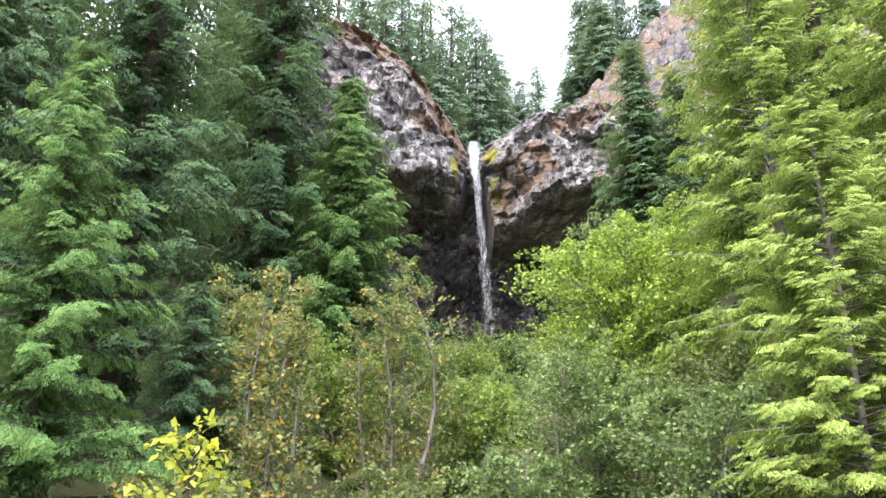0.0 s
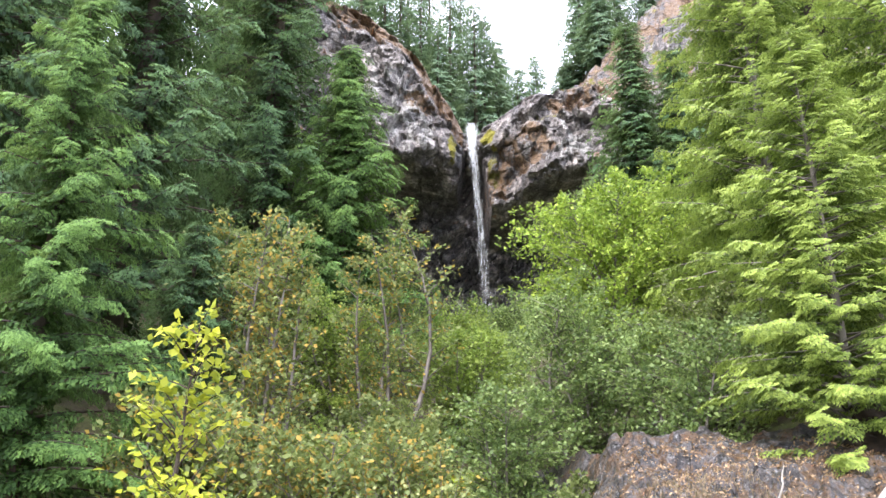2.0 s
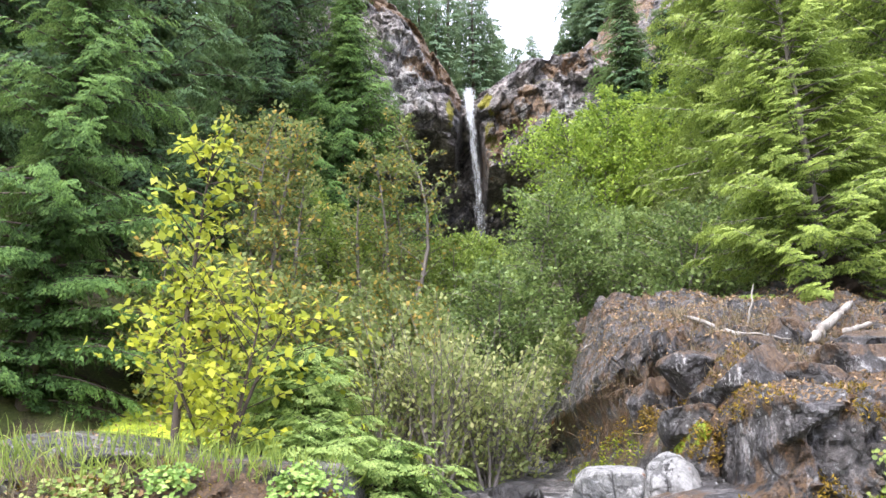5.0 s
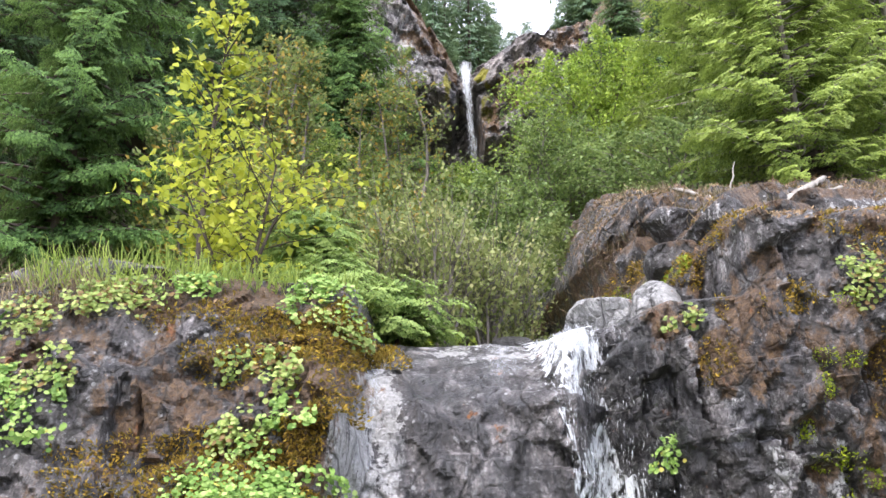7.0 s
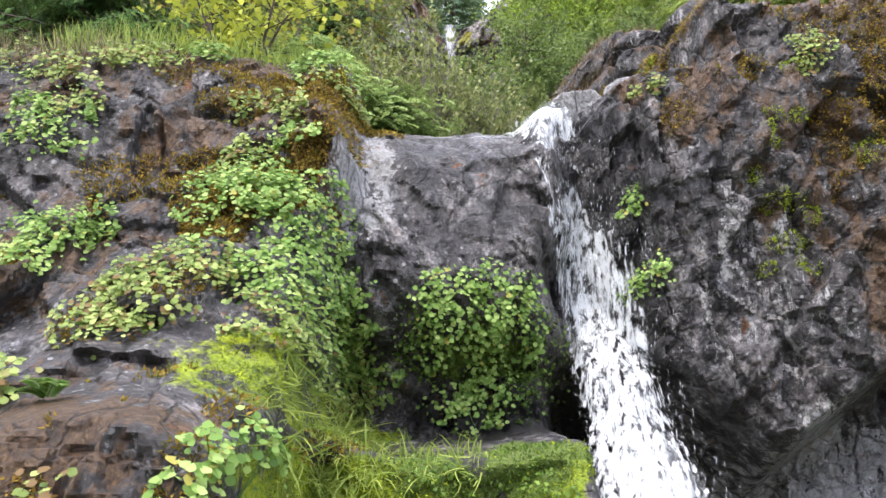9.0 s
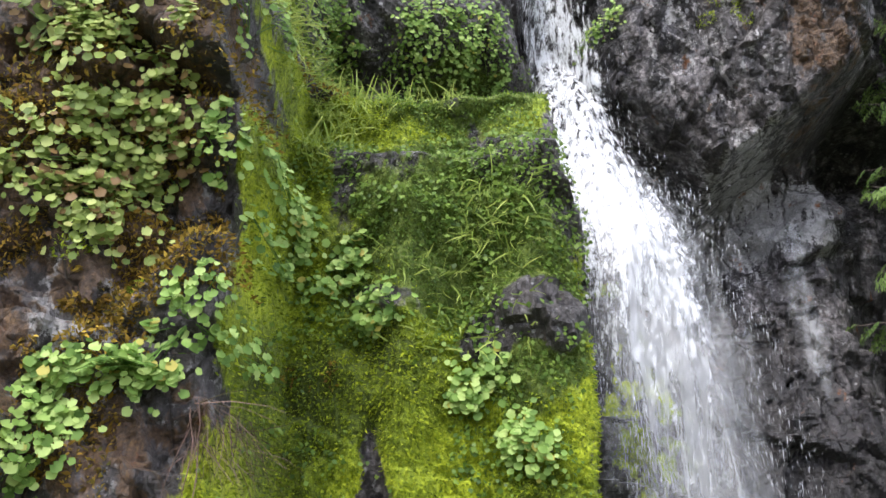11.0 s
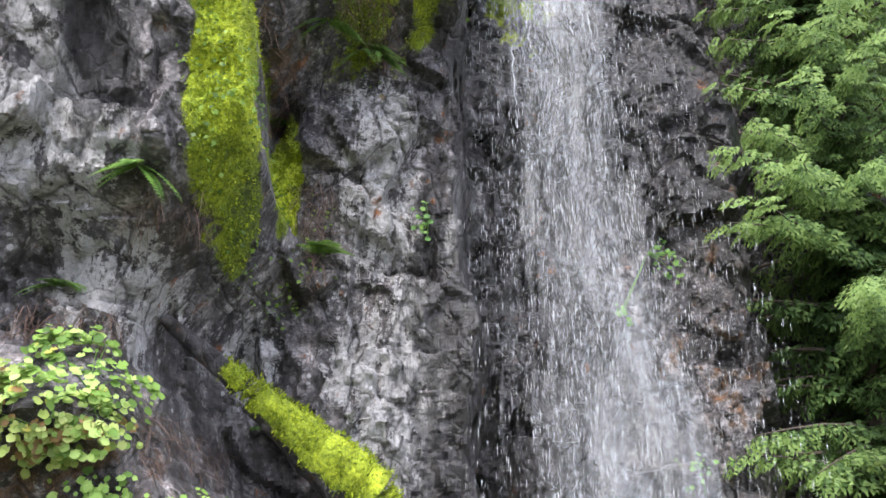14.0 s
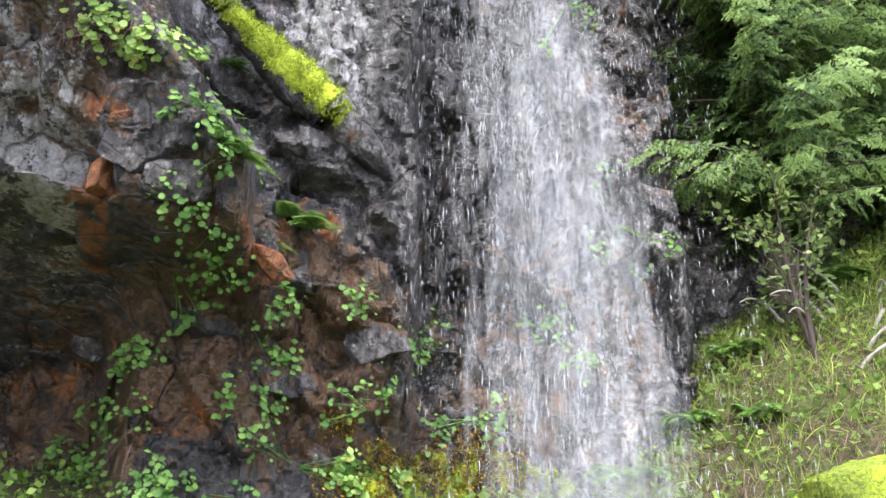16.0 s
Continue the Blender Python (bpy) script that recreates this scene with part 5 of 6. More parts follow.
def round_plant(x, z, rx, rz, n, size, material, seed, lift=0.16):
    """A clump of round-leaved plants rooted in a crack of the cliff."""
    rng = np.random.default_rng(seed)
    foot, nrm = on_cliff(x, z)
    pale = material is mat_coltpale
    plant = thing("round_leaved_plant", tuple(foot), "pale yellowish round-leaved plant on the mossy rock" if pale else "small dark green herb in a wet crack" if material is mat_fern else "fresh green round-leaved plant rooted in the rock", "plant", "plants on the cliff")
    mats = leaf_frames(rng, x, z, rx, rz, n, size, lift)
    mats[:, :, 3] -= foot
    if n > 190:
        h = Heap()
        h.spread(ROUND[0], ROUND[1], mats)
        tagged(part("leaves", h.mesh("leaves", material), plant), kind="stuff")
    else:
        for i, m in enumerate(mats):
            ob = part("leaf", LEAF_MESHES[material][i % 3], plant)
            ob.matrix_basis = Matrix([[*r] for r in m] + [[0, 0, 0, 1]])
    h = Heap()
    for m in mats[:: max(1, n // 14)]:
        e = m[:, 3]
        v, f = tube_arrays(rows_of((0, 0.02, 0), e, 4, 0.01, seed), [0.005, 0.004, 0.004, 0.003], 3)
        h.add(v, f)
    tagged(part("stem", h.mesh("stem", mat_fern), plant), kind="stuff")


# x, height, half width, half height, leaves; green ones
GREEN_CLUMPS = [(-1.45, 17.2, 0.5, 0.4, 150), (-0.95, 16.9, 0.42, 0.45, 130), (-1.1, 16.4, 0.5, 0.35, 110), (-2.98, 16.7, 0.4, 0.35, 110), (-3.4, 17.9, 0.35, 0.4, 70), (-1.14, 17.95, 0.18, 0.12, 24),
                (-2.25, 19.3, 0.25, 0.16, 40), (-0.95, 19.15, 0.3, 0.25, 70), (0.35, 16.45, 0.38, 0.3, 80), (0.85, 16.6, 0.3, 0.3, 60), (2.24, 16.95, 0.16, 0.2, 26), (2.15, 17.85, 0.1, 0.16, 16)]
GREEN_LOWER = [(-1.04, 13.2, 0.17, 0.3, 40), (-1.05, 14.3, 0.14, 0.5, 44), (-1.2, 12.3, 0.25, 0.25, 36), (-0.75, 13.4, 0.2, 0.35, 40), (-0.45, 13.05, 0.2, 0.22, 26), (-0.03, 12.75, 0.22, 0.2, 24), (0.53, 12.15, 0.2, 0.38, 40),
               (0.96, 11.85, 0.18, 0.3, 36), (0.4, 15.9, 0.5, 0.3, 60), (-0.8, 16.1, 0.5, 0.3, 90), (-1.6, 11.9, 0.4, 0.2, 44), (-2.0, 11.5, 0.35, 0.3, 70), (-1.75, 12.0, 0.4, 0.12, 30), (-2.06, 10.9, 0.35, 0.2, 60)]
GREEN_FOOT = [(-1.04, 10.9, 0.2, 0.12, 26), (-1.13, 10.3, 0.28, 0.22, 44), (-1.1, 9.85, 0.22, 0.22, 38), (-1.19, 9.4, 0.2, 0.15, 24), (-0.8, 9.7, 0.18, 0.2, 26), (-1.3, 6.45, 0.42, 0.3, 90), (-1.0, 5.75, 0.4, 0.18, 60),
              (1.5, 2.9, 0.35, 0.2, 30)]
DARK_FOOT = [(-0.15, 4.4, 0.3, 0.15, 16), (0.3, 3.9, 0.4, 0.2, 18), (-1.0, 3.2, 0.5, 0.3, 26), (0.7, 2.9, 0.6, 0.25, 24), (-1.8, 2.6, 0.5, 0.25, 24), (-0.2, 2.7, 0.5, 0.25, 26), (-0.35, 5.15, 0.22, 0.2, 22), (-0.1, 4.95, 0.25, 0.12, 18), (-0.5, 4.4, 0.25, 0.3, 26), (-0.62, 3.75, 0.3, 0.3, 28), (-1.4, 2.9, 0.4, 0.3, 28), (-0.85, 2.75, 0.4, 0.25, 30), (0.5, 4.3, 0.15, 0.2, 9), (1.15, 4.3, 0.15, 0.2, 9), (0.1, 3.4, 0.3, 0.3, 16), (1.3, 3.4, 0.3, 0.3, 14), (2.6, 3.6, 0.8, 0.5, 28), (3.6, 4.6, 0.7, 0.6, 26), (4.4, 6.0, 0.4, 0.8, 20), (2.0, 4.4, 0.5, 0.5, 14), (1.2, 8.6, 0.12, 0.2, 5), (3.9, 9.0, 0.4, 0.8, 16)]
PALE_CLUMPS = [(-2.85, 19.15, 0.38, 0.2, 70), (-1.47, 18.35, 0.3, 0.22, 44), (-1.58, 17.75, 0.22, 0.2, 30), (3.99, 19.3, 0.22, 0.25, 40), (-1.6, 16.3, 0.3, 0.2, 40), (-1.9, 16.0, 0.3, 0.35, 60), (-2.1, 15.7, 0.35, 0.25, 60),
               (-1.0, 15.8, 0.5, 0.2, 90), (-2.0, 13.9, 0.6, 0.45, 170), (-2.3, 13.2, 0.5, 0.4, 120), (-1.6, 13.35, 0.3, 0.3, 60), (-1.75, 12.95, 0.4, 0.25, 60), (-2.9, 15.0, 0.5, 0.4, 90), (-3.9, 18.9, 0.5, 0.3, 70)]
PALE_LOWER = [(-2.3, 10.6, 0.2, 0.3, 26), (-1.68, 10.5, 0.14, 0.16, 16), (-1.9, 6.3, 0.4, 0.4, 60), (-1.5, 6.15, 0.4, 0.2, 60), (2.3, 14.2, 0.14, 0.12, 14), (-0.9, 18.9, 0.25, 0.12, 20), (2.35, 19.0, 0.14, 0.1, 14), (-3.3, 18.3, 0.3, 0.15, 26)]
seed = 400
for rows, m in ((GREEN_CLUMPS, mat_colt), (GREEN_LOWER, mat_colt), (GREEN_FOOT, mat_colt), (DARK_FOOT, mat_fern), (PALE_CLUMPS, mat_coltpale), (PALE_LOWER, mat_coltpale)):
    for x, z, rx, rz, n in rows:
        seed += 1
        high = z > 15.4
        round_plant(x, z, rx, rz, int(n * (4.0 if m is mat_fern else 8.5 if high else 5.2)), 0.04 if high else 0.05 if m is mat_fern else 0.054, m, seed, 0.1 + 0.25 * min(rx, rz))


def fern(x, z, n, length, seed, droop=0.6, material=None, at=None):
    rng = np.random.default_rng(seed)
    p, nrm = on_cliff(x, z) if at is None else (np.array(at), np.array([0, -0.3, 0.95]))
    f = thing("sword_fern", tuple(p), "dark green sword fern with arching fronds", "fern", "ferns on the rock")
    for i in range(n):
        a = rng.uniform(-1.4, 1.4) if at is None else i * 2.4
        d = nrm * 0.6 + np.array([math.sin(a), -0.2 if at is None else math.cos(a) * 0.9, 0.5 * math.cos(a) if at is None else 0.8]) + rng.normal(0, 0.1, 3)
        d /= np.linalg.norm(d)
        ln = length * rng.uniform(0.7, 1.15)
        h = Heap()
        k = 15
        s = np.linspace(0.08, 1, k)
        c = d * ln * s[:, None] + np.array([0, 0, -droop * ln]) * s[:, None] ** 2
        t = d * ln + np.array([0, 0, -2 * droop * ln]) * s[:, None]
        t /= np.linalg.norm(t, axis=1, keepdims=True)
        side = np.cross(t, [0, 0, 1.0])
        side /= np.maximum(np.linalg.norm(side, axis=1, keepdims=True), 1e-3)
        up = np.cross(side, t)
        size = 0.24 * ln * np.sin(math.pi * (0.12 + 0.85 * s)) + 0.015
        piece = OVAL[0] * [1, 0.45, 0.6]
        for sg in (-1, 1):
            h.spread(piece, OVAL[1], frames_of(c, side * sg + t * 0.35, up, size))
        v, q = tube_arrays(c[::3], [0.005, 0.004, 0.003, 0.002, 0.002], 3)
        h.add(v, q)
        part("frond", h.mesh("frond", material or mat_fern), f)


for i, (x, z, n, ln) in enumerate([(-1.15, 7.95, 9, 0.34), (0.55, 10.35, 9, 0.4), (0.1, 10.2, 7, 0.35), (-1.5, 11.95, 5, 0.4), (-0.1, 5.0, 7, 0.35), (0.35, 5.0, 8, 0.4), (0.6, 4.9, 8, 0.38), (0.2, 4.7, 6, 0.35), (0.15, 8.1, 6, 0.4), (-0.2, 9.6, 6, 0.35), (-1.7, 7.3, 6, 0.35), (-0.2, 6.6, 5, 0.3), (-2.2, 15.0, 5, 0.3)]):
    fern(x, z, n, ln, 500 + i)
for i, (x, y, n, ln) in enumerate([(4.9, 8.6, 11, 0.85), (5.7, 8.8, 10, 0.75), (7.3, 8.8, 11, 0.9), (4.1, 8.5, 10, 0.8), (6.6, 8.9, 9, 0.7), (7.9, 8.2, 10, 0.8), (5.3, 7.9, 9, 0.6)]):
    g = on_land(x, y, -0.02)
    fern(0, 0, n, ln, 530 + i, 0.75, None, g)

# ---------------- grass, hanging roots, small-leaved carpet ----------------


def blade_piece():
    v = [(0, -0.5, 0), (0, 0.5, 0), (0.4, -0.42, 0.1), (0.4, 0.42, 0.1), (0.75, -0.28, 0.08), (0.75, 0.28, 0.08), (1, -0.03, -0.04), (1, 0.03, -0.04)]
    return np.array(v), np.array([(0, 1, 3, 2), (2, 3, 5, 4), (4, 5, 7, 6)])


BLADE = blade_piece()


def tuft(name, label, category, x, z, rx, rz, n, length, width, material, way, seed, spread=0.35):
    """Blades that grow out of the cliff along way."""
    rng = np.random.default_rng(seed)
    p, nrm = surface(x + rx * rng.uniform(-1, 1, n), z + rz * rng.uniform(-1, 1, n))
    d = np.array(way) + nrm * 0.35 + rng.normal(0, spread, (n, 3))
    m = frames_of(p + nrm * 0.01, d, nrm + rng.normal(0, 0.5, (n, 3)), length * rng.uniform(0.5, 1.3, n))
    h = Heap()
    h.spread(BLADE[0] * [1, width / length, 1], BLADE[1], m)
    return tagged(new(name, h.mesh(name, material)), label, category, kind="stuff")


for i, (x, z, rx, rz, n, ln) in enumerate([(-0.75, 15.2, 0.25, 0.5, 420, 0.3), (-0.55, 14.5, 0.25, 0.4, 260, 0.28), (0.0, 15.0, 0.5, 0.25, 260, 0.25), (-0.75, 16.0, 0.3, 0.4, 240, 0.3), (-3.2, 19.5, 0.7, 0.25, 420, 0.26), (-1.9, 19.55, 0.6, 0.2, 320, 0.22), (-0.75, 19.45, 0.45, 0.15, 240, 0.18), (0.7, 13.6, 0.3, 0.3, 160, 0.22), (0.3, 12.9, 0.6, 0.4, 160, 0.2)]):
    tuft("grass_tuft", "long bright wet grass on the mossy ledge", "grass", x, z, rx, rz, n, ln, 0.012, mat_grass, (0, -0.35, 0.6 if z > 19 else -0.35), 600 + i)
for i, (x, z, rx, rz, n, ln) in enumerate([(-1.05, 11.75, 0.12, 0.15, 160, 0.45), (0.25, 10.5, 0.55, 0.16, 1100, 0.22), (-0.3, 9.9, 0.25, 0.25, 160, 0.3), (-0.95, 7.8, 0.25, 0.1, 160, 0.3), (-1.6, 7.0, 0.35, 0.15, 260, 0.25), (-0.75, 6.25, 0.3, 0.2, 260, 0.25), (-1.2, 5.75, 0.3, 0.1, 160, 0.25), (-1.2, 2.9, 0.5, 0.3, 260, 0.3), (0.1, 8.4, 0.15, 0.5, 200, 0.3)]):
    tuft("hanging_roots", "brown dead grass and roots hanging from the overhang", "roots", x, z, rx, rz, n, ln, 0.0045, mat_root, (0, -0.3, -0.9), 620 + i, 0.42)
for i, (x, z, rx, rz, n, ln) in enumerate([(-3.7, 19.2, 0.6, 0.25, 300, 0.28), (3.0, 20.9, 1.2, 0.25, 900, 0.14), (4.6, 21.4, 1.6, 0.4, 1200, 0.14), (3.2, 21.9, 1.2, 0.4, 900, 0.14), (2.3, 20.4, 0.4, 0.3, 160, 0.15)]):
    tuft("dry_grass", "short dry straw-coloured grass on the rock top", "grass", x, z, rx, rz, n, ln, 0.008, mat_dry, (0, -0.3, 0.8), 640 + i, 0.5)


def carpet():
    """Tiny leaves that cover the moss."""
    rng = np.random.default_rng(7)
    xs, zs = rng.uniform(-1.3, 1.8, 60000), rng.uniform(7.4, 16.6, 60000)
    w = np.maximum(zone(xs, zs, [(0.35, 13.7, 1.1, 1.2, 1.0), (0.9, 12.4, 0.5, 1.2, 0.6), (-0.6, 13.4, 0.35, 1.3, 0.5), (0.6, 16.2, 0.8, 0.5, 0.9), (-0.6, 12, 0.25, 0.8, 0.3), (-0.3, 8.2, 0.5, 0.9, 0.25)]), 0.1 * moss_zone(xs, zs))
    patch = fbm(xs * 2.2, xs * 0, zs * 2.2, 3, 9)
    keep = rng.random(60000) < w * smooth(-0.25, 0.2, patch)
    p, n = surface(xs[keep], zs[keep])
    k = len(p)
    up = n * 0.6 + np.array([0, -0.2, 0.7]) + rng.normal(0, 0.4, (k, 3))
    m = frames_of(p + n * rng.uniform(0.01, 0.06, k)[:, None], rng.normal(0, 0.6, (k, 3)) + np.array([0, -0.3, -0.6]), up, rng.uniform(0.02, 0.055, k))
    h = Heap()
    h.spread(OVAL[0] * [1, 1.3, 1], OVAL[1], m)
    tagged(new("creeping_plants", h.mesh("creeping_plants", mat_creep)), "tiny creeping green leaves over the moss", "ground cover", kind="stuff")
    xs, zs = rng.uniform(-1.4, 2.2, 160000), rng.uniform(7.4, 16.6, 160000)
    keep = rng.random(160000) < 0.9 * smooth(0.4, 0.9, moss_zone(xs, zs))
    p, n = surface(xs[keep], zs[keep])
    k = len(p)
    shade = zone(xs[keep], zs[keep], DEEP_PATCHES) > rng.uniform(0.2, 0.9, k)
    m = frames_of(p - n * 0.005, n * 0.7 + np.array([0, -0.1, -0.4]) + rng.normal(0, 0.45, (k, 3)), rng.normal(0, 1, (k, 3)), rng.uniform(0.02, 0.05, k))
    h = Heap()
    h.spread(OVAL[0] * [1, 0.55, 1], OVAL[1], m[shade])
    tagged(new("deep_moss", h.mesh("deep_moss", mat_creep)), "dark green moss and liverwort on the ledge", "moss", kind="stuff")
    h = Heap()
    h.spread(OVAL[0] * [1, 0.55, 1], OVAL[1], m[~shade])
    tagged(new("moss_tufts", h.mesh("moss_tufts", mat_moss)), "thick wet yellow-green moss cushions on the rock", "moss", kind="stuff")


carpet()


def golden_moss():
    """Dry golden-brown moss in mats and small green cushions on the bare rock."""
    rng = np.random.default_rng(71)
    xs = np.concatenate([x + 1.3 * rx * rng.uniform(-1, 1, int(17000 * rx * rz) + 90) for x, z, rx, rz, _ in GOLD_PATCHES])
    zs = np.concatenate([z + 1.3 * rz * rng.uniform(-1, 1, int(17000 * rx * rz) + 90) for x, z, rx, rz, _ in GOLD_PATCHES])
    keep = zone(xs, zs, GOLD_PATCHES) + 1.3 * fbm(xs * 2.6, xs * 0, zs * 2.6, 4, 55) > 0.52
    p, nrm = surface(xs[keep], zs[keep])
    k = len(p)
    m = frames_of(p - nrm * 0.004, nrm * 0.7 + np.array([0, -0.1, -0.2]) + rng.normal(0, 0.5, (k, 3)), rng.normal(0, 1, (k, 3)), rng.uniform(0.025, 0.06, k))
    h = Heap()
    h.spread(OVAL[0] * [1, 0.6, 1], OVAL[1], m)
    tagged(new("golden_moss", h.mesh("golden_moss", mat_gold)), "dry golden-brown moss mats on the bare rock", "moss", kind="stuff")
    for x, z, rx, rz in CUSHIONS:
        k = int(9000 * rx * rz) + 60
        a, r = rng.uniform(0, 2 * math.pi, k), np.sqrt(rng.random(k))
        xs, zs = x + rx * r * np.cos(a), z + rz * r * np.sin(a)
        q, nrm = surface(xs, zs)
        m = frames_of(q + nrm * (0.05 * (1 - r * r))[:, None], nrm + rng.normal(0, 0.5, (k, 3)), rng.normal(0, 1, (k, 3)), rng.uniform(0.02, 0.045, k))
        h = Heap()
        h.spread(OVAL[0] * [1, 0.6, 1], OVAL[1], m)
        tagged(new("moss_cushion", h.mesh("moss_cushion", mat_moss)), "small yellow-green moss cushion on grey rock", "moss", "moss cushions on the cliff", kind="stuff")


golden_moss()


def litter():
    """Dry fallen leaves and twigs on the rock tops."""
    rng = np.random.default_rng(17)
    n = 70000
    xs, zs = rng.uniform(-4.5, 7.0, n), rng.uniform(18.6, 23.0, n)
    p, nrm = surface(xs, zs)
    keep = (nrm[:, 2] > rng.uniform(0.25, 0.8, n)) & (zs > np.where(xs < 1.2, 18.8, 20.0)) & ((xs > 1.9) | ((xs < -0.6) & (rng.random(n) < 0.12)))
    p, nrm = p[keep], nrm[keep]
    k = len(p)
    m = frames_of(p + nrm * 0.012, rng.normal(0, 1, (k, 3)), nrm + rng.normal(0, 0.5, (k, 3)), rng.uniform(0.02, 0.06, k))
    h = Heap()
    h.spread(OVAL[0] * [1, 0.8, 1], OVAL[1], m)
    tagged(new("leaf_litter", h.mesh("leaf_litter", mat_litter)), "dry brown leaf litter on the rock tops", "leaf litter", kind="stuff")


litter()

# ---------------- foot of the fall ----------------


def mossy_log():
    pts = rows_of((-1.0, 6.7, 7.25), (1.4, 7.4, 5.5), 40, 0.012, 3)
    t = np.linspace(0, 1, 40)
    rad = np.interp(t, [0, 0.05, 0.25, 0.6, 0.9, 1], [0.04, 0.06, 0.1, 0.22, 0.15, 0.04])
    v, f = rough_tube(pts, rad, 28, 0.15, 8)
    c = np.repeat(pts, 28, 0)
    up = (v - c)[:, 2] - 0.9 * (v - c)[:, 1]
    s = np.repeat(t, 28)
    zero = up * 0
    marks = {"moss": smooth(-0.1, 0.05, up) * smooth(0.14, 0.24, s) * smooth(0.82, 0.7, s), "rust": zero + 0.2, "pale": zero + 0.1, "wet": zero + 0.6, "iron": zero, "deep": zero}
    tagged(new("mossy_log", mesh_of("mossy_log", v, f, mat_cliff, marks, True)), "fallen log with bright green moss leaning on the rock", "log")
    rng = np.random.default_rng(5)
    k = rng.integers(0, len(v), 9000)
    k = k[(marks["moss"][k] > 0.5)]
    n = v[k] - c[k]
    n /= np.linalg.norm(n, axis=1, keepdims=True)
    m = frames_of(v[k] + rng.normal(0, 0.012, n.shape) + np.array([[0.8, 0.24, -0.58]]) * rng.normal(0, 0.035, (len(k), 1)), n + rng.normal(0, 0.5, n.shape), rng.normal(0, 1, n.shape), rng.uniform(0.02, 0.05, len(k)))
    h = Heap()
    h.spread(OVAL[0] * [1, 0.5, 1], OVAL[1], m)
    tagged(new("log_moss", h.mesh("log_moss", mat_moss)), "bright green moss cushion on the fallen log", "moss", kind="stuff")


mossy_log()
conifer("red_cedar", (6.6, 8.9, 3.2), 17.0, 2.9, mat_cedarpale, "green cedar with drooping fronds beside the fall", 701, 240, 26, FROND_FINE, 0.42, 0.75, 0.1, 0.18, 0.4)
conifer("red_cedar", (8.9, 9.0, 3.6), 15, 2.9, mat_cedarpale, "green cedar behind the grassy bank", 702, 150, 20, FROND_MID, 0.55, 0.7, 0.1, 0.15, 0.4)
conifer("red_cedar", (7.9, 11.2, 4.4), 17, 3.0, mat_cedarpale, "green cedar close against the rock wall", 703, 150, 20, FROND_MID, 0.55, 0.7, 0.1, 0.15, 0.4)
broadleaf("salmonberry_bush", on_land(6.2, 8.0, 0.1), 2.2, 0.8, mat_shrub, "green leafy bush on the bank", "bush", 710, 4, 40, 16, 0.1, mat_barkd, upright=1.0)


def bank_cover():
    rng = np.random.default_rng(11)
    n = 26000
    xs, ys = rng.uniform(1.5, 9.5, n), rng.uniform(5.0, 9.6, n)
    keep = rng.random(n) < smooth(2.5, 6.0, xs) * 0.9 + 0.12
    xs, ys = xs[keep], ys[keep]
    p = np.stack([xs, ys, land(xs, ys)], 1)
    k = len(p)
    m = frames_of(p, np.array([0, -0.25, 0.6]) + rng.normal(0, 0.45, (k, 3)), rng.normal(0, 1, (k, 3)), rng.uniform(0.08, 0.3, k))
    h = Heap()
    dry = rng.random(k) < 0.25 + 0.4 * smooth(-0.1, 0.3, fbm(xs * 0.9, ys * 0.9, xs * 0, 3, 19))
    h.spread(BLADE[0] * [1, 0.05, 1.6], BLADE[1], m[~dry])
    hd = Heap()
    hd.spread(BLADE[0] * [1, 0.04, 1.6], BLADE[1], m[dry])
    tagged(new("withered_grass", hd.mesh("withered_grass", mat_dry)), "withered brown grass on the bank", "grass", kind="stuff")
    tagged(new("bank_grass", h.mesh("bank_grass", mat_grass)), "wet bright grass on the mossy bank", "grass", kind="stuff")
    n = 9000
    xs, ys = rng.uniform(-3, 9, n), rng.uniform(6.5, 9.6, n)
    p = np.stack([xs, ys, land(xs, ys) + rng.uniform(0.0, 0.25, n)], 1)
    m = frames_of(p, rng.normal(0, 1, (n, 3)), np.array([0, -0.4, 0.8]) + rng.normal(0, 0.4, (n, 3)), rng.uniform(0.03, 0.1, n))
    h = Heap()
    h.spread(OVAL[0] * [1, 1.3, 1], OVAL[1], m)
    tagged(new("low_herbs", h.mesh("low_herbs", mat_creep)), "low green herbs at the foot of the cliff", "ground cover", kind="stuff")


bank_cover()
for i in range(9):
    a = i * 0.5
    x, y = 6.4 + 0.25 * (i % 4), 7.6 + 0.14 * i
    p0 = np.array(on_land(x, y, 0.02))
    pts = [tuple(p0 + np.array([0.9 * s * math.cos(a) - 0.2 * s, -0.3 * s, 0.75 * s * (1.25 - s) + 0.02])) for s in np.linspace(0, 1, 8)]
    v, f = tube_arrays(pts, [0.022 * (1.05 - s) + 0.004 for s in np.linspace(0, 1, 8)], 6)
    tagged(new("dead_branch", mesh_of("dead_branch", v, f, mat_wood, None, True)), "bare bent dead branch on the grassy bank", "branch", "dead branches on the bank")

# ---------------- falling water ----------------
FALL_Z = [20.3, 19.6, 19.2, 18.0, 16.5, 15.3, 14.4, 13.4, 11.5, 9.2, 4.5, 2.2]
FALL_X = [1.1, 1.18, 1.3, 1.55, 1.83, 1.95, 2.13, 2.3, 2.45, 2.62, 2.88, 2.92]
FALL_W = [0.3, 0.34, 0.4, 0.46, 0.48, 0.53, 0.6, 0.68, 0.84, 1.08, 1.45, 1.55]


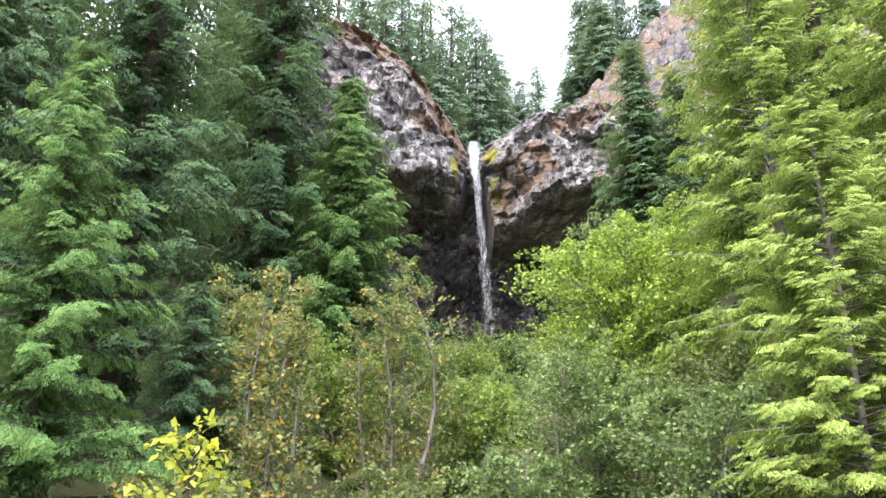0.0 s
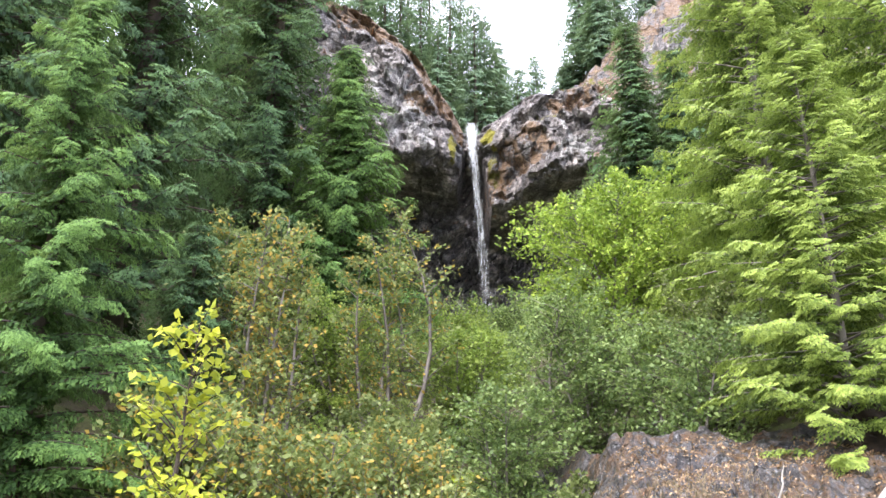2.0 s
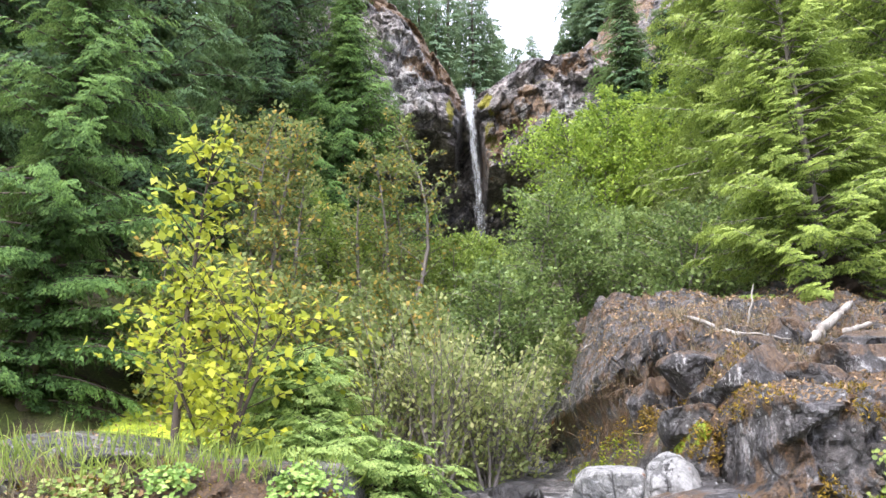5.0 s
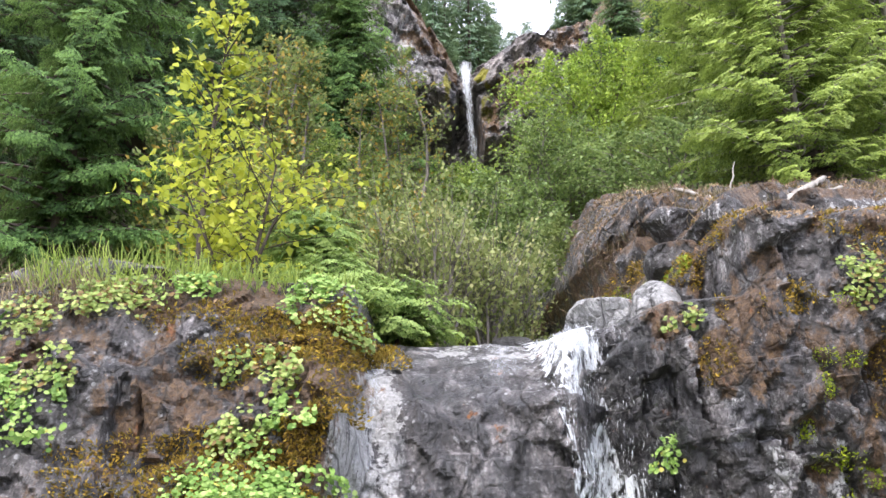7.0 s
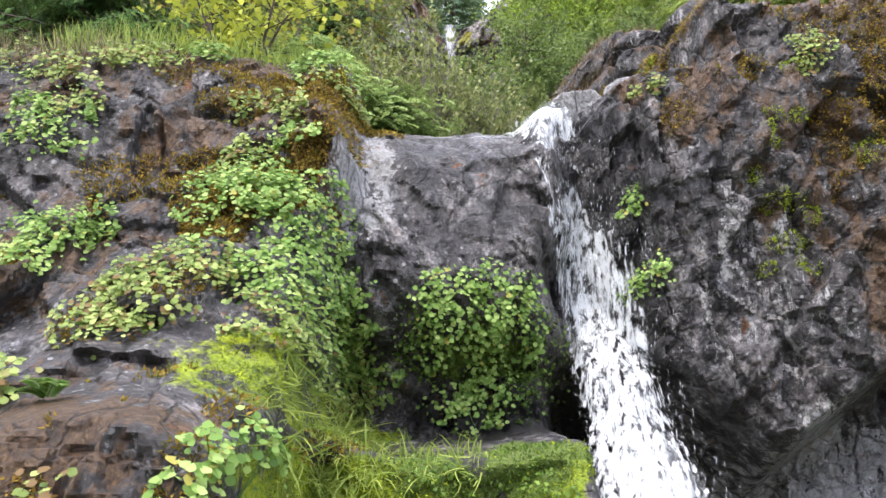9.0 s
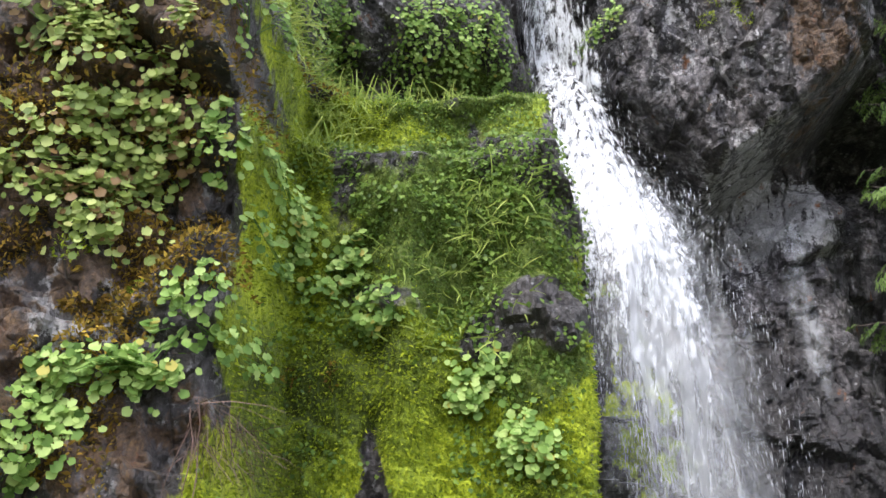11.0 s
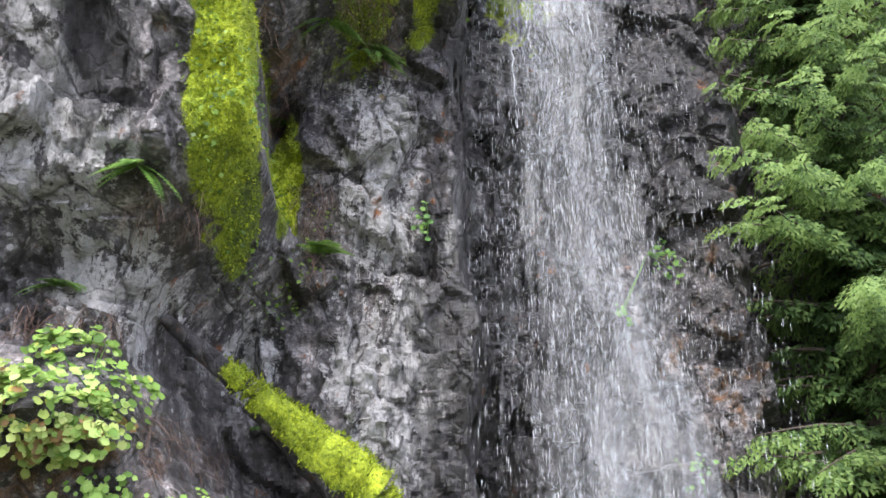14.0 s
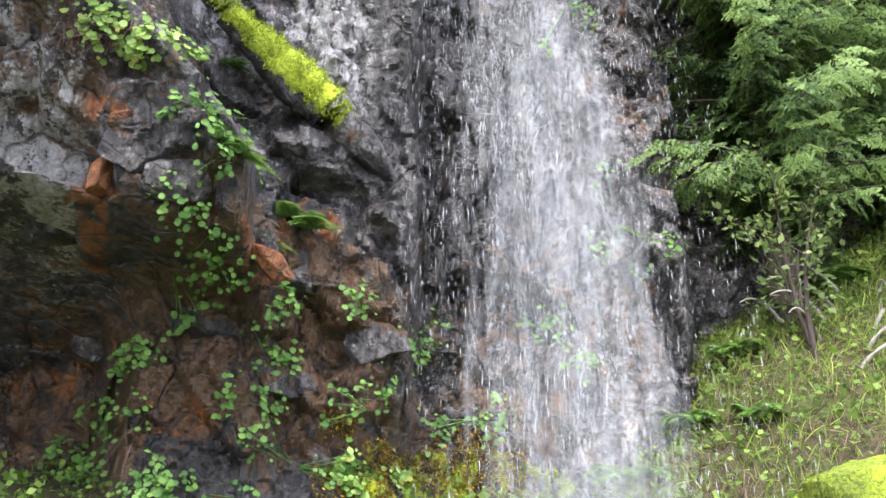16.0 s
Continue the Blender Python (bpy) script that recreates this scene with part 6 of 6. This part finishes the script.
def fall_y(x, z):
    """The water clings to its chute, then leaps clear of the rock."""
    bed = np.minimum(cliff_smooth(x, np.maximum(z, 14.6)), 8.9 + 0.45 * np.clip(z - 16, 0, 9)) - 0.22
    free = 7.9 - 0.055 * (15 - z)
    w = smooth(16.4, 13.6, z)
    return bed * (1 - w) + free * w


waterfall = thing("waterfall", (0.0, 0.0, 0.0), "white waterfall leaping down the wet rock face", "waterfall")


def fall_sheet(name, label, material, wide, lift, s0, dense):
    us, zs = np.linspace(-1, 1, 60), np.linspace(2.4, 19.45, 420)

    def place(u, z):
        x = np.interp(z, FALL_Z[::-1], FALL_X[::-1]) + u * wide * np.interp(z, FALL_Z[::-1], FALL_W[::-1])
        x = x + 0.08 * vnoise(z * 1.5, u * 2, u * 0 + s0, 3)
        bulk = 0.16 * fbm(x * 4, z * 0.9, u * 0 + s0, 3, 77) + 0.1 * np.abs(u) ** 2
        return x, fall_y(x, z) - lift + bulk, z

    v, f = sheet(us, zs, place)
    u, z = np.repeat(us, len(zs)), np.tile(zs, len(us))
    foam = np.interp(z, [2.4, 6, 9, 11, 13, 14.5, 16, 20], dense) - (0.55 * np.abs(u) ** 3 if material is mat_foam else 0.75 * np.abs(u) ** 2) - 1.1 * smooth(19.15, 19.45, z)
    if material is mat_veil:
        foam = foam + 0.12 * np.exp(-((u - 0.3) / 0.35) ** 2) * smooth(9.0, 6.0, z)
    return part(name, mesh_of(name, v, f, material, {"foam": foam}, True), waterfall, label)


fall_sheet("white_water", "white foaming waterfall pouring down the rock chute", mat_foam, 0.85, 0.03, 0.0, [-2.0, -1.8, -1.1, -0.45, 0.35, 0.85, 0.62, 0.66])
fall_sheet("water_veil", "thin misty veil of falling water", mat_veil, 1.35, 0.25, 4.0, [0.45, 0.45, 0.45, 0.52, 0.75, 0.6, 0.2, -0.2])


def drop_piece():
    v = [(0, 0, 0.5), (0.5, 0, 0.1), (-0.25, 0.43, 0.1), (-0.25, -0.43, 0.1), (0, 0, -0.5)]
    return np.array(v), np.array([(0, 1, 2), (0, 2, 3), (0, 3, 1), (4, 2, 1), (4, 3, 2), (4, 1, 3)])


def drops():
    rng = np.random.default_rng(21)
    n = 36000
    z = np.concatenate([2.4 + 12.4 * rng.random(n - 7000) ** 0.75, rng.uniform(14, 19.2, 7000)])
    u = np.where(rng.random(n) < 0.6, np.clip(rng.normal(-0.05, 0.42, n), -1.0, 1.0), rng.uniform(-1.0, 1.45, n))
    x = np.interp(z, FALL_Z[::-1], FALL_X[::-1]) + u * np.interp(z, FALL_Z[::-1], FALL_W[::-1]) * np.where(z > 14.8, 0.85, 1.0)
    y = fall_y(x, z) - np.abs(rng.normal(0, 0.28, n)) * np.interp(z, [2, 14, 16, 20], [1.3, 0.9, 0.35, 0.2])
    wide = (0.0017 + 0.008 * rng.random(n) ** 3.5) * np.interp(z, [2, 12, 19], [1.0, 1.0, 1.6])
    long = wide * rng.uniform(4.0, 16.0, n) * np.interp(z, [2, 14, 19], [1.3, 0.8, 0.35])
    p, f = drop_piece()
    v = p[None] * np.stack([wide, wide, long], 1)[:, None, :] + np.stack([x, y, z], 1)[:, None, :]
    f = (f[None] + (np.arange(n) * 5)[:, None, None]).reshape(-1, 3)
    tagged(part("spray", mesh_of("spray", v.reshape(-1, 3), f, mat_drop), waterfall, "white drops and streaks of falling water"), kind="stuff")


drops()


def strands():
    """Thin ropes of water at the edge of the fall."""
    rng = np.random.default_rng(33)
    h = Heap()
    for i in range(14):
        top, u = rng.uniform(10.5, 15.0), rng.uniform(-1.0, 0.7)
        ln = rng.uniform(0.4, 1.6)
        zs = np.linspace(top, top - ln, 14)
        x = np.interp(zs, FALL_Z[::-1], FALL_X[::-1]) + u * np.interp(zs, FALL_Z[::-1], FALL_W[::-1])
        y = fall_y(x, zs) - 0.12 - 0.15 * rng.random()
        x = x + rng.normal(0, 0.008, 14)
        r = rng.uniform(0.002, 0.006) * (0.1 + 1.4 * rng.random(14))
        v, f = tube_arrays(np.stack([x, y, zs], 1), r, 5)
        h.add(v, f)
    tagged(part("water_strands", h.mesh("water_strands", mat_drop, True), waterfall, "thin white ropes of falling water"), kind="stuff")


strands()


upper_waterfall = thing("upper_waterfall", (1.6, 45.2, 46.0), "slender white waterfall dropping from a rock notch", "waterfall")


def upper_fall(name, wide, ahead, dense):
    us, zs = np.linspace(-1, 1, 24), np.linspace(35.0, 46.1, 140)

    def place(u, z):
        x = 1.62 + 0.06 * (46 - z) + u * wide * np.interp(z, [35, 40, 45.6, 46.1], [0.9, 0.7, 0.42, 0.3])
        y = np.where(z > 45.6, 45.2, 45.2 - 0.3 * np.sqrt(np.clip(45.6 - z, 0, 99)))
        return x + 0.06 * vnoise(z * 0.7, u * 2, u * 0), y + 0.25 * fbm(x * 2, z * 0.6, u * 0, 3, 5) - ahead, z

    v, f = sheet(us, zs, place)
    u, z = np.repeat(us, len(zs)), np.tile(zs, len(us))
    foam = np.interp(z, [35, 39, 43, 45, 46], [0.34, 0.42, 0.52, 0.76, 0.95]) + dense - 0.6 * np.abs(u) ** 2
    ob = part(name, mesh_of(name, v - np.array([1.6, 45.2, 46.0]), f, mat_foam_far, {"foam": foam}, True), upper_waterfall)


upper_fall("white_water", 0.6, 0.5, 0.0)
upper_fall("water_veil", 1.25, 0.8, -0.3)
# thin water over the slab and the white streak at its side


def trickle(name, label, x0, x1, z0, z1, dense, seed, material=mat_veil):
    us, zs = np.linspace(0, 1, 30), np.linspace(z0, z1, 90)

    def place(u, z):
        x = x0 + (x1 - x0) * u + 0.06 * vnoise(z * 1.4, z * 0, z * 0 + seed, 2)
        return x, cliff(x, z) - 0.02, z

    v, f = sheet(us, zs, place)
    u = np.repeat(us, len(zs))
    tagged(new(name, mesh_of(name, v, f, material, {"foam": dense - 1.6 * np.abs(u - 0.5) ** 1.5 - 0.9 * np.abs(np.tile(np.linspace(-1, 1, len(zs)), len(us))) ** 4}, True)), label, "water")


trickle("trickle", "thin white trickle down the grey slab", -0.72, -0.38, 16.9, 19.2, 0.5, 1)
trickle("trickle", "thin water splashing down the wet rock beside the fall", 4.3, 4.75, 12.6, 15.6, 0.6, 5)
trickle("trickle", "thin water film over the lip of the slab", 0.2, 1.25, 18.4, 19.5, 0.42, 2)
